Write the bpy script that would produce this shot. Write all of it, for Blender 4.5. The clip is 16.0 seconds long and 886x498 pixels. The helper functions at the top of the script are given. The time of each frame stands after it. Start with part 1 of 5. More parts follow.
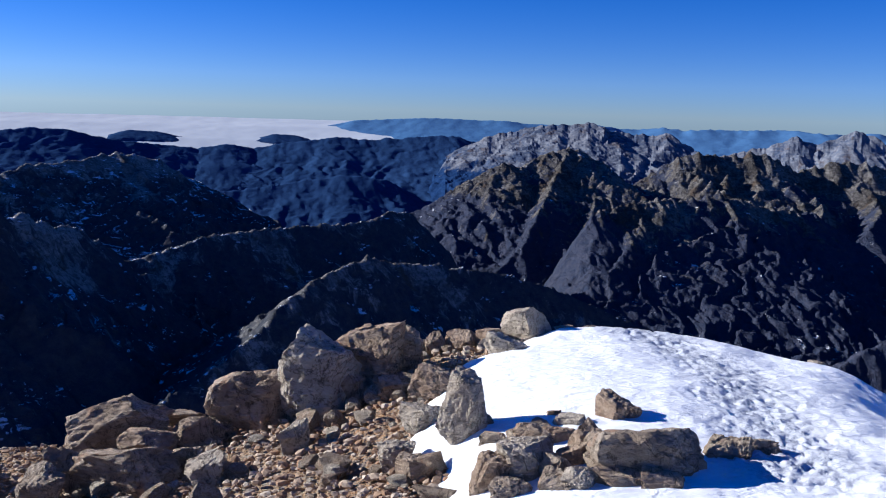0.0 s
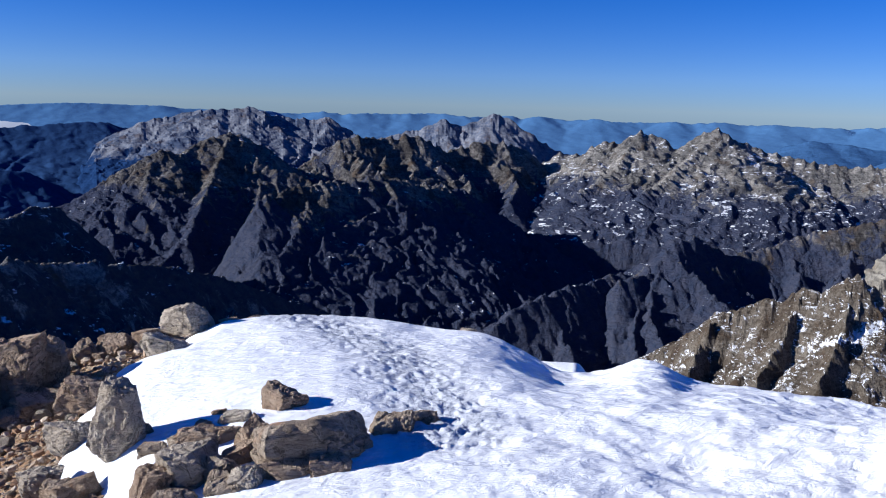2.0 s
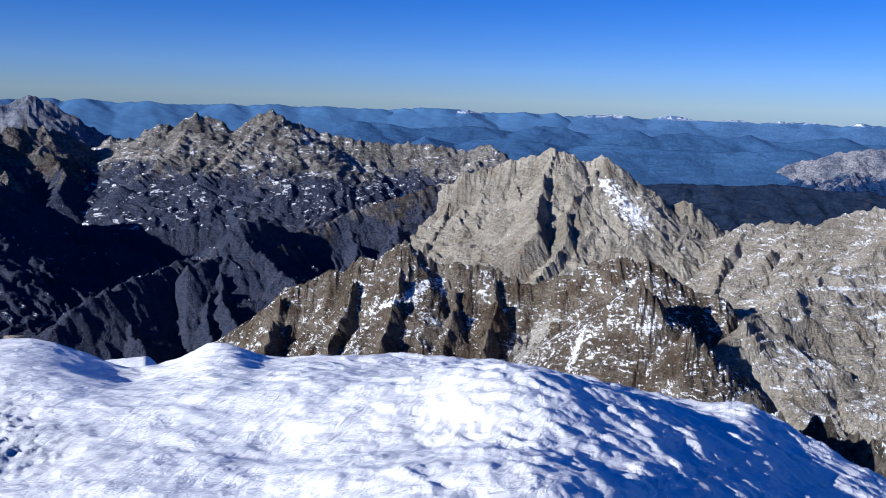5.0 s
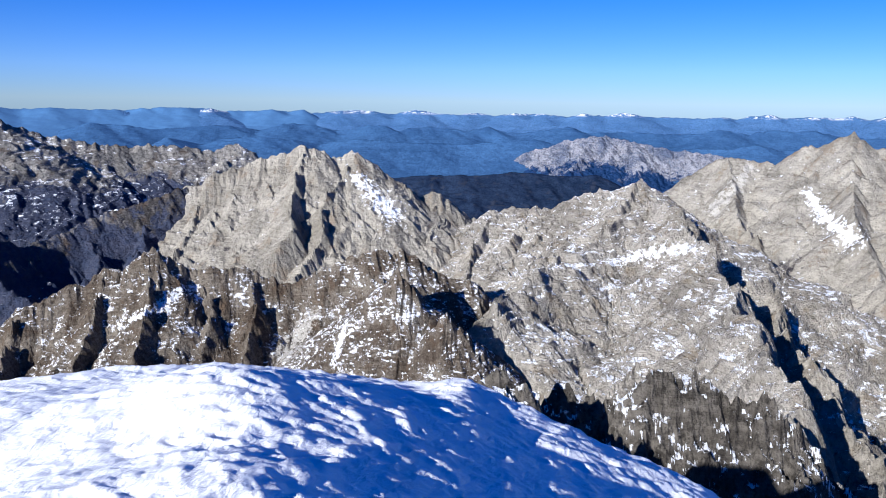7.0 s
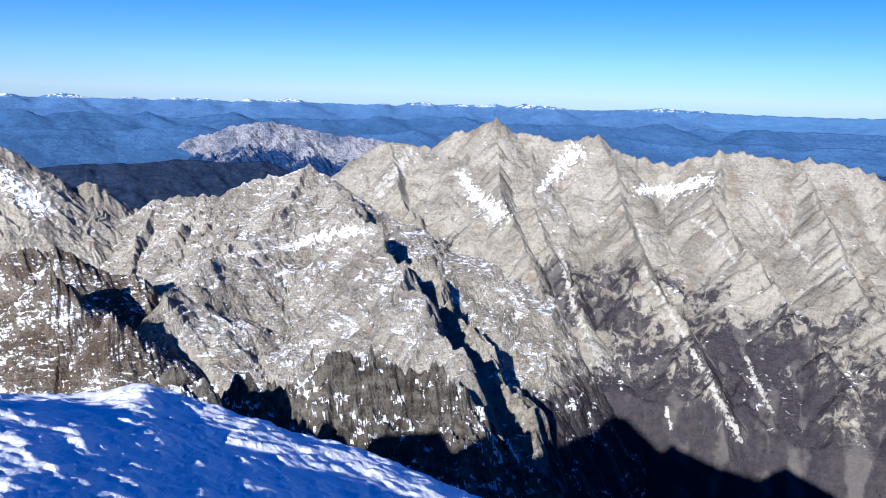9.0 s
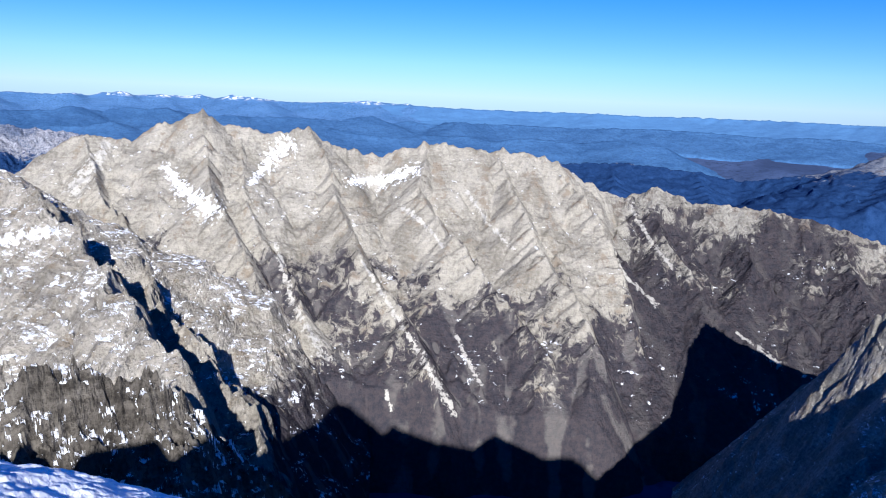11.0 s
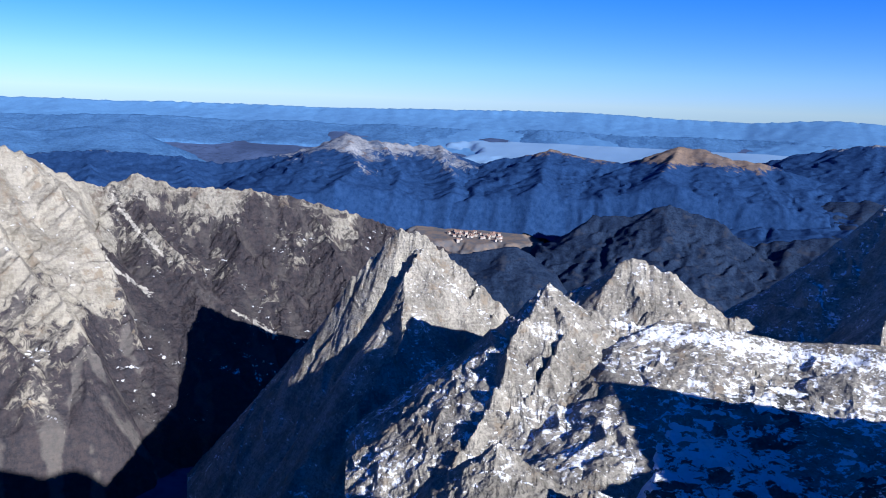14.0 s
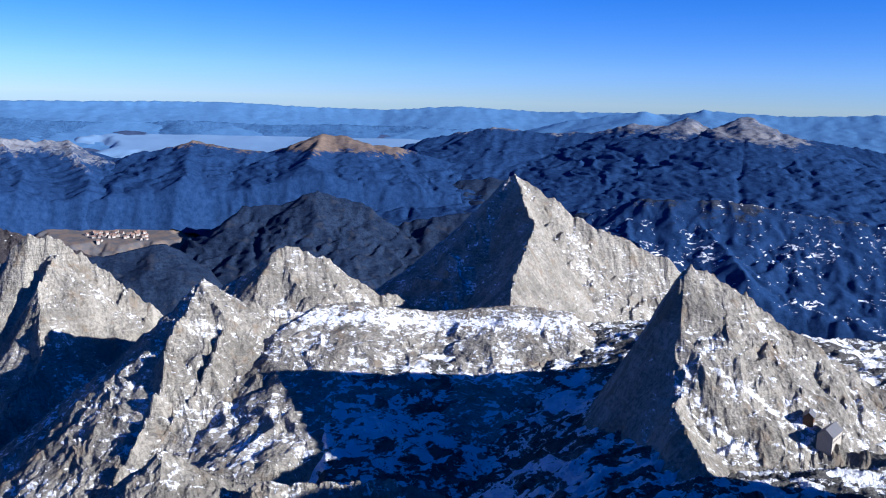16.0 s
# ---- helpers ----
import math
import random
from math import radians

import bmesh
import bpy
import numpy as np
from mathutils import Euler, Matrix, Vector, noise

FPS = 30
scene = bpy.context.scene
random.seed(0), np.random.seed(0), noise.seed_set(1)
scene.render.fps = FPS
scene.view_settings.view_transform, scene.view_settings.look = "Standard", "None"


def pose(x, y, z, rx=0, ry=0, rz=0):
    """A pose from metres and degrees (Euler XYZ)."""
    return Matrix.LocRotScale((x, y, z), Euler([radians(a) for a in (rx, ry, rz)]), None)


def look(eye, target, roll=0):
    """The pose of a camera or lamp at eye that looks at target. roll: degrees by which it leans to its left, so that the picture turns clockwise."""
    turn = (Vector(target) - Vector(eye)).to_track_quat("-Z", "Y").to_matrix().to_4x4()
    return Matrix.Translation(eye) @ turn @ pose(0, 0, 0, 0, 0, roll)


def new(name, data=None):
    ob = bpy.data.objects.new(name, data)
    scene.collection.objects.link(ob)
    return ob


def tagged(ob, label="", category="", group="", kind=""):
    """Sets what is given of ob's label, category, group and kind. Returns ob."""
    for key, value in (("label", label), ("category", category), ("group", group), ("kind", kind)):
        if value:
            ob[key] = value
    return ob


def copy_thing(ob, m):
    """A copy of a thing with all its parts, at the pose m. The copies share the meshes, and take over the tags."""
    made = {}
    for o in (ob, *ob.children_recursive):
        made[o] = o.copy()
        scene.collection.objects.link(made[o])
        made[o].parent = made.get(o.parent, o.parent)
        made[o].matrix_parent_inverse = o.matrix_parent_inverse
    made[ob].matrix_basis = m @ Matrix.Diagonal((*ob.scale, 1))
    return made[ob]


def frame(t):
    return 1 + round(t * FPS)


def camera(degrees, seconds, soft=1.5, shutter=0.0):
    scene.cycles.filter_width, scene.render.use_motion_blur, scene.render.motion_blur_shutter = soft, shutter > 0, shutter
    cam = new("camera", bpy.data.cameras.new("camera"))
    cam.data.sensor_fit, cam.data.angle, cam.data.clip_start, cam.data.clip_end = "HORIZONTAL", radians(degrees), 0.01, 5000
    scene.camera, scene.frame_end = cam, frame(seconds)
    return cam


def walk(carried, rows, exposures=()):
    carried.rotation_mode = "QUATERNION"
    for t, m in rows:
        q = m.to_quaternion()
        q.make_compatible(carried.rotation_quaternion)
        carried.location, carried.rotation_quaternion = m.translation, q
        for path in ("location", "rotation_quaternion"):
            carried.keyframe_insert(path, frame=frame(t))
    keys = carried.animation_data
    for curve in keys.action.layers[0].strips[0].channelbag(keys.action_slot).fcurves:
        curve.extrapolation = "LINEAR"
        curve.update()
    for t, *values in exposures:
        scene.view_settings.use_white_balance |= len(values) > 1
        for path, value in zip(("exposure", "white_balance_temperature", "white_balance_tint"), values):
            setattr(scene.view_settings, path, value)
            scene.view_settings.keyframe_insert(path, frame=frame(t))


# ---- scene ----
EYE = 1.65          # eye height above the summit snow
SUN_AZ, SUN_EL = 283.3, 20.8


def heading(x, y, z, yaw, pitch, roll):
    """Camera pose from a place and a compass yaw (clockwise from +y), pitch and roll in degrees."""
    return Matrix.Translation((x, y, z)) @ pose(0, 0, 0, 0, 0, -yaw) @ pose(0, 0, 0, 90 + pitch) @ pose(0, 0, 0, 0, 0, -roll)


cam = camera(55.14, 16.0, soft=1.05)
WALK = [
    (0.0, -0.001, 0.000, 1.649, 0.00, -9.22, -1.71),
    (0.5, 0.043, -0.003, 1.653, 5.05, -9.25, -1.31),
    (1.0, 0.078, 0.002, 1.661, 10.67, -9.34, -1.04),
    (1.5, 0.083, 0.021, 1.664, 16.38, -9.49, -1.42),
    (2.0, 0.083, 0.085, 1.657, 22.38, -9.61, -1.63),
    (2.5, 0.110, 0.145, 1.644, 28.19, -9.68, -1.62),
    (3.0, 0.128, 0.179, 1.633, 33.83, -9.73, -1.49),
    (3.5, 0.141, 0.204, 1.623, 38.98, -9.77, -1.50),
    (4.0, 0.150, 0.231, 1.610, 43.73, -9.88, -1.52),
    (6.5, 0.152, -0.156, 1.674, 62.94, -9.81, -1.14),
    (7.0, 0.200, -0.191, 1.658, 68.00, -9.85, -0.69),
    (7.5, 0.254, -0.151, 1.646, 73.61, -9.98, -1.07),
    (8.0, 0.248, -0.139, 1.654, 79.29, -10.13, -1.11),
    (8.5, 0.247, -0.125, 1.663, 84.84, -10.25, -1.42),
    (9.0, 0.251, -0.121, 1.668, 90.20, -10.39, -1.53),
    (11.5, 0.250, -0.120, 1.668, 114.08, -10.09, -2.57),
    (12.0, 0.250, -0.120, 1.668, 118.58, -9.93, -2.57),
    (12.5, 0.250, -0.120, 1.668, 123.45, -9.98, -2.10),
    (13.0, 0.250, -0.120, 1.668, 129.87, -10.00, -2.24),
    (13.5, 0.250, -0.120, 1.668, 136.89, -10.02, -2.41),
    (14.0, 0.250, -0.120, 1.668, 143.56, -9.96, -2.31),
    (14.5, 0.250, -0.120, 1.668, 149.68, -9.92, -2.13),
    (15.0, 0.250, -0.120, 1.668, 155.57, -9.95, -2.11),
    (15.5, 0.250, -0.120, 1.668, 161.32, -9.94, -1.87),
    (16.0, 0.250, -0.120, 1.668, 167.00, -9.89, -1.64),
]
walk(cam, [(row[0], heading(*row[1:])) for row in WALK],
     exposures=[(0.0, 0.78, 6000, 10), (3.0, 0.55, 6000, 10), (4.2, 0.45, 6000, 10), (6.5, 0.85, 6000, 10), (9.0, 1.08, 6000, 10), (16.0, 1.20, 6000, 10)])

# ---------------------------------------------------------------- light
world = bpy.data.worlds.new("sky")
scene.world = world
world.use_nodes = True
wn = world.node_tree.nodes
sky = wn.new("ShaderNodeTexSky")
sky.sky_type, sky.sun_disc = "NISHITA", False
sky.sun_elevation, sky.sun_rotation = radians(SUN_EL), radians(SUN_AZ)
sky.altitude, sky.air_density, sky.dust_density, sky.ozone_density = 2800, 1.0, 0.2, 2.0
wn["Background"].inputs[1].default_value = 0.039
deep = wn.new("ShaderNodeHueSaturation")
deep.inputs["Saturation"].default_value = 1.5
world.node_tree.links.new(sky.outputs[0], deep.inputs["Color"])
tint = wn.new("ShaderNodeMix")
tint.data_type, tint.blend_type = "RGBA", "MULTIPLY"
tint.inputs[0].default_value, tint.inputs[7].default_value = 1.0, (0.70, 0.92, 1.75, 1)
world.node_tree.links.new(deep.outputs[0], tint.inputs[6])
world.node_tree.links.new(tint.outputs[2], wn["Background"].inputs[0])

sun = new("sun", bpy.data.lights.new("sun", "SUN"))
sun.data.energy, sun.data.angle, sun.data.color = 5.0, radians(0.5), (1.0, 0.96, 0.90)
sa, se = radians(SUN_AZ), radians(SUN_EL)
sun.matrix_world = look((200 * math.sin(sa) * math.cos(se), 200 * math.cos(sa) * math.cos(se), 200 * math.sin(se)), (0, 0, 0))

# ---------------------------------------------------------------- materials


class Nodes:
    """Short hand for a node material."""

    def __init__(self, name):
        self.m = bpy.data.materials.new(name)
        self.m.use_nodes = True
        self.t = self.m.node_tree
        self.out = self.t.nodes["Principled BSDF"]
        self.geo = self.add("ShaderNodeNewGeometry")
        self.pos = self.geo.outputs["Position"]

    def add(self, kind, **props):
        n = self.t.nodes.new(kind)
        if "op" in props:
            n.operation = props["op"]
        return n

    def put(self, value, socket):
        if isinstance(value, bpy.types.NodeSocket):
            self.t.links.new(value, socket)
        else:
            socket.default_value = value

    def math(self, op, a, b=0.0, clamp=False):
        n = self.add("ShaderNodeMath", op=op)
        n.use_clamp = clamp
        self.put(a, n.inputs[0])
        self.put(b, n.inputs[1])
        return n.outputs[0]

    def scaled(self, sx, sy, sz, rot=0.0, src=None):
        n = self.add("ShaderNodeMapping")
        self.put(src or self.pos, n.inputs[0])
        n.inputs["Rotation"].default_value = (0, 0, rot)
        n.inputs["Scale"].default_value = (sx, sy, sz)
        return n.outputs[0]

    def noise(self, vec, scale, detail=6.0, rough=0.6, distort=0.0):
        n = self.add("ShaderNodeTexNoise")
        self.put(vec, n.inputs["Vector"])
        n.inputs["Scale"].default_value, n.inputs["Detail"].default_value = scale, detail
        n.inputs["Roughness"].default_value, n.inputs["Distortion"].default_value = rough, distort
        return n.outputs[0]

    def cells(self, vec, scale, feature="F1"):
        n = self.add("ShaderNodeTexVoronoi")
        n.feature = feature
        self.put(vec, n.inputs["Vector"])
        n.inputs["Scale"].default_value = scale
        return n

    def step(self, value, lo, hi):
        n = self.add("ShaderNodeMapRange")
        n.interpolation_type = "SMOOTHSTEP"
        self.put(value, n.inputs[0])
        n.inputs[1].default_value, n.inputs[2].default_value = lo, hi
        return n.outputs[0]

    def mix(self, fac, a, b):
        n = self.add("ShaderNodeMix")
        n.data_type = "RGBA"
        self.put(fac, n.inputs[0])
        self.put((*a, 1) if isinstance(a, tuple) else a, n.inputs[6])
        self.put((*b, 1) if isinstance(b, tuple) else b, n.inputs[7])
        return n.outputs[2]

    def height(self):
        n = self.add("ShaderNodeSeparateXYZ")
        self.put(self.pos, n.inputs[0])
        return n.outputs[2]

    def up(self):
        n = self.add("ShaderNodeSeparateXYZ")
        self.put(self.geo.outputs["Normal"], n.inputs[0])
        return n.outputs[2]

    def bump(self, value, strength, distance):
        n = self.add("ShaderNodeBump")
        n.inputs["Strength"].default_value, n.inputs["Distance"].default_value = strength, distance
        self.put(value, n.inputs["Height"])
        self.t.links.new(n.outputs[0], self.out.inputs["Normal"])

    def done(self, color, rough=0.9):
        self.put((*color, 1) if isinstance(color, tuple) else color, self.out.inputs["Base Color"])
        self.put(rough, self.out.inputs["Roughness"])
        self.out.inputs["Specular IOR Level"].default_value = 0.2
        return self.m


def mountain_rock(name, light, dark, size, snow=0.0, green=None, tree_line=-1e4, band=40.0, relief=1.0, snow_up=0.80, scree=0.0, turf=None, grit=0.75, snow_line=None):
    """Limestone at landscape size: strata, fluting stains, snow on the flat ledges, scree in gullies, grass or wood below the tree line."""
    n = Nodes(name)
    gully = n.add("ShaderNodeAttribute")
    gully.attribute_name = "gully"
    gully = gully.outputs["Fac"]
    big = n.noise(n.pos, 0.7 / size, 4, 0.55, 0.3)
    fine = n.noise(n.pos, 9.0 / size, 8, 0.7)
    strata = n.noise(n.scaled(0.6, 0.6, 4.0), 3.0 / size, 6, 0.65, 0.4)
    streak = n.noise(n.scaled(3.0, 3.0, 0.3), 4.0 / size, 6, 0.65)
    tone = n.math("ADD", n.math("MULTIPLY", big, 0.45), n.math("ADD", n.math("MULTIPLY", strata, 0.25), n.math("MULTIPLY", streak, 0.30)))
    tone = n.math("ADD", tone, n.math("MULTIPLY", gully, -0.03))
    col = n.mix(n.step(tone, 0.40, 0.58), dark, light)
    spall = n.noise(n.pos, 30.0 / size, 6, 0.7)
    col = n.mix(n.step(n.math("ADD", n.math("MULTIPLY", fine, 0.6), n.math("MULTIPLY", spall, 0.4)), 0.52, 0.42), col, n.mix(grit, col, tuple(v * 0.55 for v in dark)))
    if turf:
        col = n.mix(n.math("MULTIPLY", n.step(n.math("ADD", n.noise(n.pos, 2.0 / size, 7, 0.7), n.math("MULTIPLY", gully, 0.08)), 0.54, 0.66), 0.85), col, turf)
    if green:
        jag = n.math("ADD", n.height(), n.math("MULTIPLY", n.math("SUBTRACT", n.noise(n.scaled(1.6, 1.6, 0.55), 2.0 / size, 9, 0.72, 0.8), 0.5), band * 15.0))
        jag = n.math("ADD", jag, n.math("MULTIPLY", n.math("SUBTRACT", gully, 0.3), band * 0.9))
        jag = n.math("ADD", jag, n.math("MULTIPLY", n.math("SUBTRACT", n.noise(n.pos, 0.45 / size, 3, 0.5), 0.5), band * 16.0))
        low = n.step(jag, tree_line + band, tree_line - band)
        wood = n.mix(n.step(n.noise(n.pos, 5.0 / size, 9, 0.8), 0.35, 0.65), green[0], green[1])
        col = n.mix(low, col, wood)
    if scree > 0:
        chute = n.step(n.math("ADD", gully, n.math("MULTIPLY", n.math("SUBTRACT", n.noise(n.pos, 1.2 / size, 5, 0.6), 0.5), 2.0)), -0.15, -0.55)
        col = n.mix(n.math("MULTIPLY", chute, scree), col, (0.40, 0.37, 0.325))
    if snow > 0:
        flat = n.step(n.math("ADD", n.up(), n.math("MULTIPLY", n.math("SUBTRACT", strata, 0.5), 0.6)), snow_up, snow_up + 0.10)
        where = n.math("ADD", n.noise(n.scaled(1, 1, 2.0), 4.0 / size, 8, 0.68, 0.5), n.math("MULTIPLY", big, 0.4))
        where = n.step(n.math("SUBTRACT", where, n.math("MULTIPLY", gully, 0.05)), 0.88 - snow * 0.25, 0.91 - snow * 0.25)
        where = n.math("MULTIPLY", flat, where)
        if snow_line is not None:
            where = n.math("MULTIPLY", where, n.step(n.height(), snow_line, snow_line + 14))
        col = n.mix(where, col, (0.82, 0.84, 0.88))
    edge = n.math("ADD", n.math("MULTIPLY", n.math("SUBTRACT", fine, 0.5), 3.4), n.math("MULTIPLY", n.math("SUBTRACT", streak, 0.5), 2.4))
    patch = n.math("MULTIPLY", n.math("SUBTRACT", n.noise(n.pos, 5.0 / size, 6, 0.65), 0.5), 5.0)
    edge = n.math("ADD", edge, patch)
    for layer, tint in (("chute", (0.38, 0.36, 0.325)), ("snowfield", (0.84, 0.86, 0.90))):
        lay = n.add("ShaderNodeAttribute")
        lay.attribute_name = layer
        col = n.mix(n.step(n.math("ADD", lay.outputs["Fac"], edge), 0.25, 0.75), col, tint)
    n.bump(n.math("ADD", fine, n.math("ADD", n.math("MULTIPLY", strata, 1.5), n.math("MULTIPLY", streak, 1.2))), 1.0, size * 0.07 * relief)
    m = n.done(col, 1.0)
    n.out.inputs["Specular IOR Level"].default_value = 0.0
    return m


SNOW_WHITE = (0.93, 0.94, 0.95)
# Brown woods, with a little blue added to the colour for haze.
WOOD_BROWN = ((0.058, 0.049, 0.053), (0.030, 0.030, 0.038))
# Dark western woods, their colour raised towards blue to imitate air haze.
WOOD_DARK_HAZED = ((0.062, 0.066, 0.096), (0.034, 0.046, 0.082))
# Distant woods: the blue is haze painted into the colour.
WOOD_HAZE_BLUE = ((0.017, 0.044, 0.120), (0.008, 0.024, 0.074))
TURF = (0.085, 0.060, 0.042)
M_GREY = mountain_rock("pale_limestone", (0.315, 0.290, 0.245), (0.185, 0.168, 0.140), 60, 0.22, WOOD_BROWN, -408, 34, scree=0.15, relief=0.55, turf=(0.19, 0.155, 0.12), grit=0.4)
M_SNOWY = mountain_rock("snow_dusted_limestone", (0.36, 0.33, 0.285), (0.21, 0.19, 0.16), 60, 0.68, WOOD_BROWN, -430, 16, scree=0.15, turf=(0.20, 0.165, 0.125), grit=0.5)
M_EAST = mountain_rock("pale_eastern_limestone", (0.36, 0.335, 0.295), (0.18, 0.168, 0.15), 34, 0.52, snow_up=0.70, scree=0.12, turf=(0.22, 0.18, 0.14), grit=0.6)
M_BROWN = mountain_rock("brown_turf_rock", (0.19, 0.165, 0.135), (0.075, 0.058, 0.044), 30, 0.58, turf=TURF, snow_up=0.62)
M_WEST = mountain_rock("west_range_rock", (0.215, 0.20, 0.188), (0.065, 0.060, 0.058), 75, 0.14, WOOD_DARK_HAZED, -215, 26, turf=(0.10, 0.075, 0.058))
M_CHAIN = mountain_rock("high_chain_rock", (0.31, 0.29, 0.265), (0.13, 0.125, 0.12), 80, 0.44, WOOD_DARK_HAZED, -205, 12, turf=(0.10, 0.08, 0.065))
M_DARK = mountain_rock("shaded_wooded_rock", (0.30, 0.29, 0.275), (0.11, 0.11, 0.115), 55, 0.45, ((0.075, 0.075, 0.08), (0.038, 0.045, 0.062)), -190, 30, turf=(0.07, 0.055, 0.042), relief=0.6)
# The next four hold the haze of distance in their blue base colours.
M_FAR = mountain_rock("haze_blue_far_range", (0.075, 0.175, 0.34), (0.065, 0.15, 0.30), 200, 0.0, relief=0.04, grit=0.15)
M_HILL = mountain_rock("haze_blue_hill", (0.055, 0.13, 0.27), (0.038, 0.095, 0.21), 160, 0.0, relief=0.25, grit=0.4)
M_FARSNOW = mountain_rock("haze_blue_snowy_range", (0.09, 0.19, 0.37), (0.065, 0.15, 0.31), 90, 0.6, snow_up=0.80, snow_line=-72, relief=0.3)
M_HAZE_BLUE = mountain_rock("haze_blue_wooded_ridge", (0.022, 0.052, 0.13), (0.016, 0.040, 0.105), 130, 0.0, relief=0.12, grit=0.3)
# Limestone further out, with haze mixed into rock and woods as blue.
M_KARST = mountain_rock("haze_blue_limestone", (0.19, 0.20, 0.23), (0.05, 0.07, 0.12), 80, 0.0, WOOD_HAZE_BLUE, -198, 11, turf=(0.10, 0.085, 0.09), relief=0.12, grit=0.4)
M_HIGHWOOD = mountain_rock("hazed_high_wooded_limestone", (0.19, 0.19, 0.21), (0.05, 0.07, 0.12), 80, 0.0, WOOD_HAZE_BLUE, -100, 9, turf=(0.10, 0.085, 0.08), relief=0.12, grit=0.4)
M_TURFTOP = mountain_rock("pale_turf_top", (0.17, 0.125, 0.10), (0.09, 0.075, 0.075), 80, 0.0, WOOD_HAZE_BLUE, -178, 4, relief=0.12, grit=0.3)
M_BARE = mountain_rock("haze_blue_bare_limestone", (0.30, 0.30, 0.33), (0.09, 0.11, 0.165), 70, 0.0, WOOD_HAZE_BLUE, -265, 12)
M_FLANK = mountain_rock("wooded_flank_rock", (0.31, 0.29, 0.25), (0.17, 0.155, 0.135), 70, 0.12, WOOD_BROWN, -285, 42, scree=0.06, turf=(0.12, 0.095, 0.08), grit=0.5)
# Spruce colours shifted to blue for the haze in front of them.
M_FOREST = mountain_rock("hazed_dark_spruce_hill", (0.020, 0.034, 0.068), (0.009, 0.017, 0.040), 60, 0.0, turf=(0.026, 0.032, 0.050), relief=0.15)
M_SPRUCE = mountain_rock("hazed_snow_flecked_spruce", (0.05, 0.058, 0.08), (0.014, 0.022, 0.044), 70, 0.3, WOOD_HAZE_BLUE, -225, 10, relief=0.15)
# Crag rock darkened for the summit's shade, which does not reach it here.
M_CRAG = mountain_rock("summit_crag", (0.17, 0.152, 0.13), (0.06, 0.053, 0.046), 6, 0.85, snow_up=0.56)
# Darker than the eastern rock: the basin's shade is put into the colour.
M_BOWL = mountain_rock("snowy_bowl_shade_rock", (0.20, 0.195, 0.19), (0.09, 0.09, 0.09), 70, 0.9, snow_up=0.3)
M_BODY = mountain_rock("summit_flank", (0.26, 0.24, 0.21), (0.10, 0.09, 0.08), 20, 0.5)


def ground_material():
    n = Nodes("haze_blue_valley_ground")
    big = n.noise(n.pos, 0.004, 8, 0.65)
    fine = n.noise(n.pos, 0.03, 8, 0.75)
    # Woods and fields in blues that carry the haze of distance.
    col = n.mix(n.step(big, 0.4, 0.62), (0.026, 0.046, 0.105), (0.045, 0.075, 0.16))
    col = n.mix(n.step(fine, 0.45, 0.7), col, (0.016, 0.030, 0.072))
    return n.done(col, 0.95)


def fog_material(name, low, high):
    n = Nodes(name)
    return n.done(n.mix(n.noise(n.pos, 0.003, 4, 0.5), low, high), 1.0)


def snow_material(name, trodden=0.3):
    n = Nodes(name)
    soft = n.noise(n.pos, 1.6, 5, 0.55)
    grain = n.noise(n.pos, 14.0, 8, 0.65)
    crust = n.noise(n.scaled(1.0, 2.6, 1.0, 0.6), 5.0, 6, 0.6, 0.5)
    col = n.mix(n.step(soft, 0.35, 0.7), SNOW_WHITE, (0.88, 0.90, 0.93))
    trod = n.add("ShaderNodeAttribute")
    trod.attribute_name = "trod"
    # Blue-grey over the trodden path: shade among the prints put into the colour.
    trod_shade = n.math("MULTIPLY", n.step(n.noise(n.pos, 22.0, 6, 0.7), 0.50, 0.60), trod.outputs["Fac"])
    trod_shade = n.math("ADD", n.math("MULTIPLY", trod_shade, 0.5), n.math("MULTIPLY", trod.outputs["Fac"], 0.48))
    col = n.mix(trod_shade, col, (0.36, 0.39, 0.46))
    stain_tone = n.math("MULTIPLY", n.step(n.noise(n.pos, 9.0, 5, 0.6), 0.62, 0.72), n.step(soft, 0.56, 0.64))
    col = n.mix(n.math("MULTIPLY", stain_tone, trodden), col, (0.62, 0.56, 0.46))
    n.bump(n.math("ADD", n.math("MULTIPLY", grain, 0.35), crust), 0.6, 0.05)
    n.out.inputs["Subsurface Weight"].default_value = 0.0
    return n.done(col, 0.65)


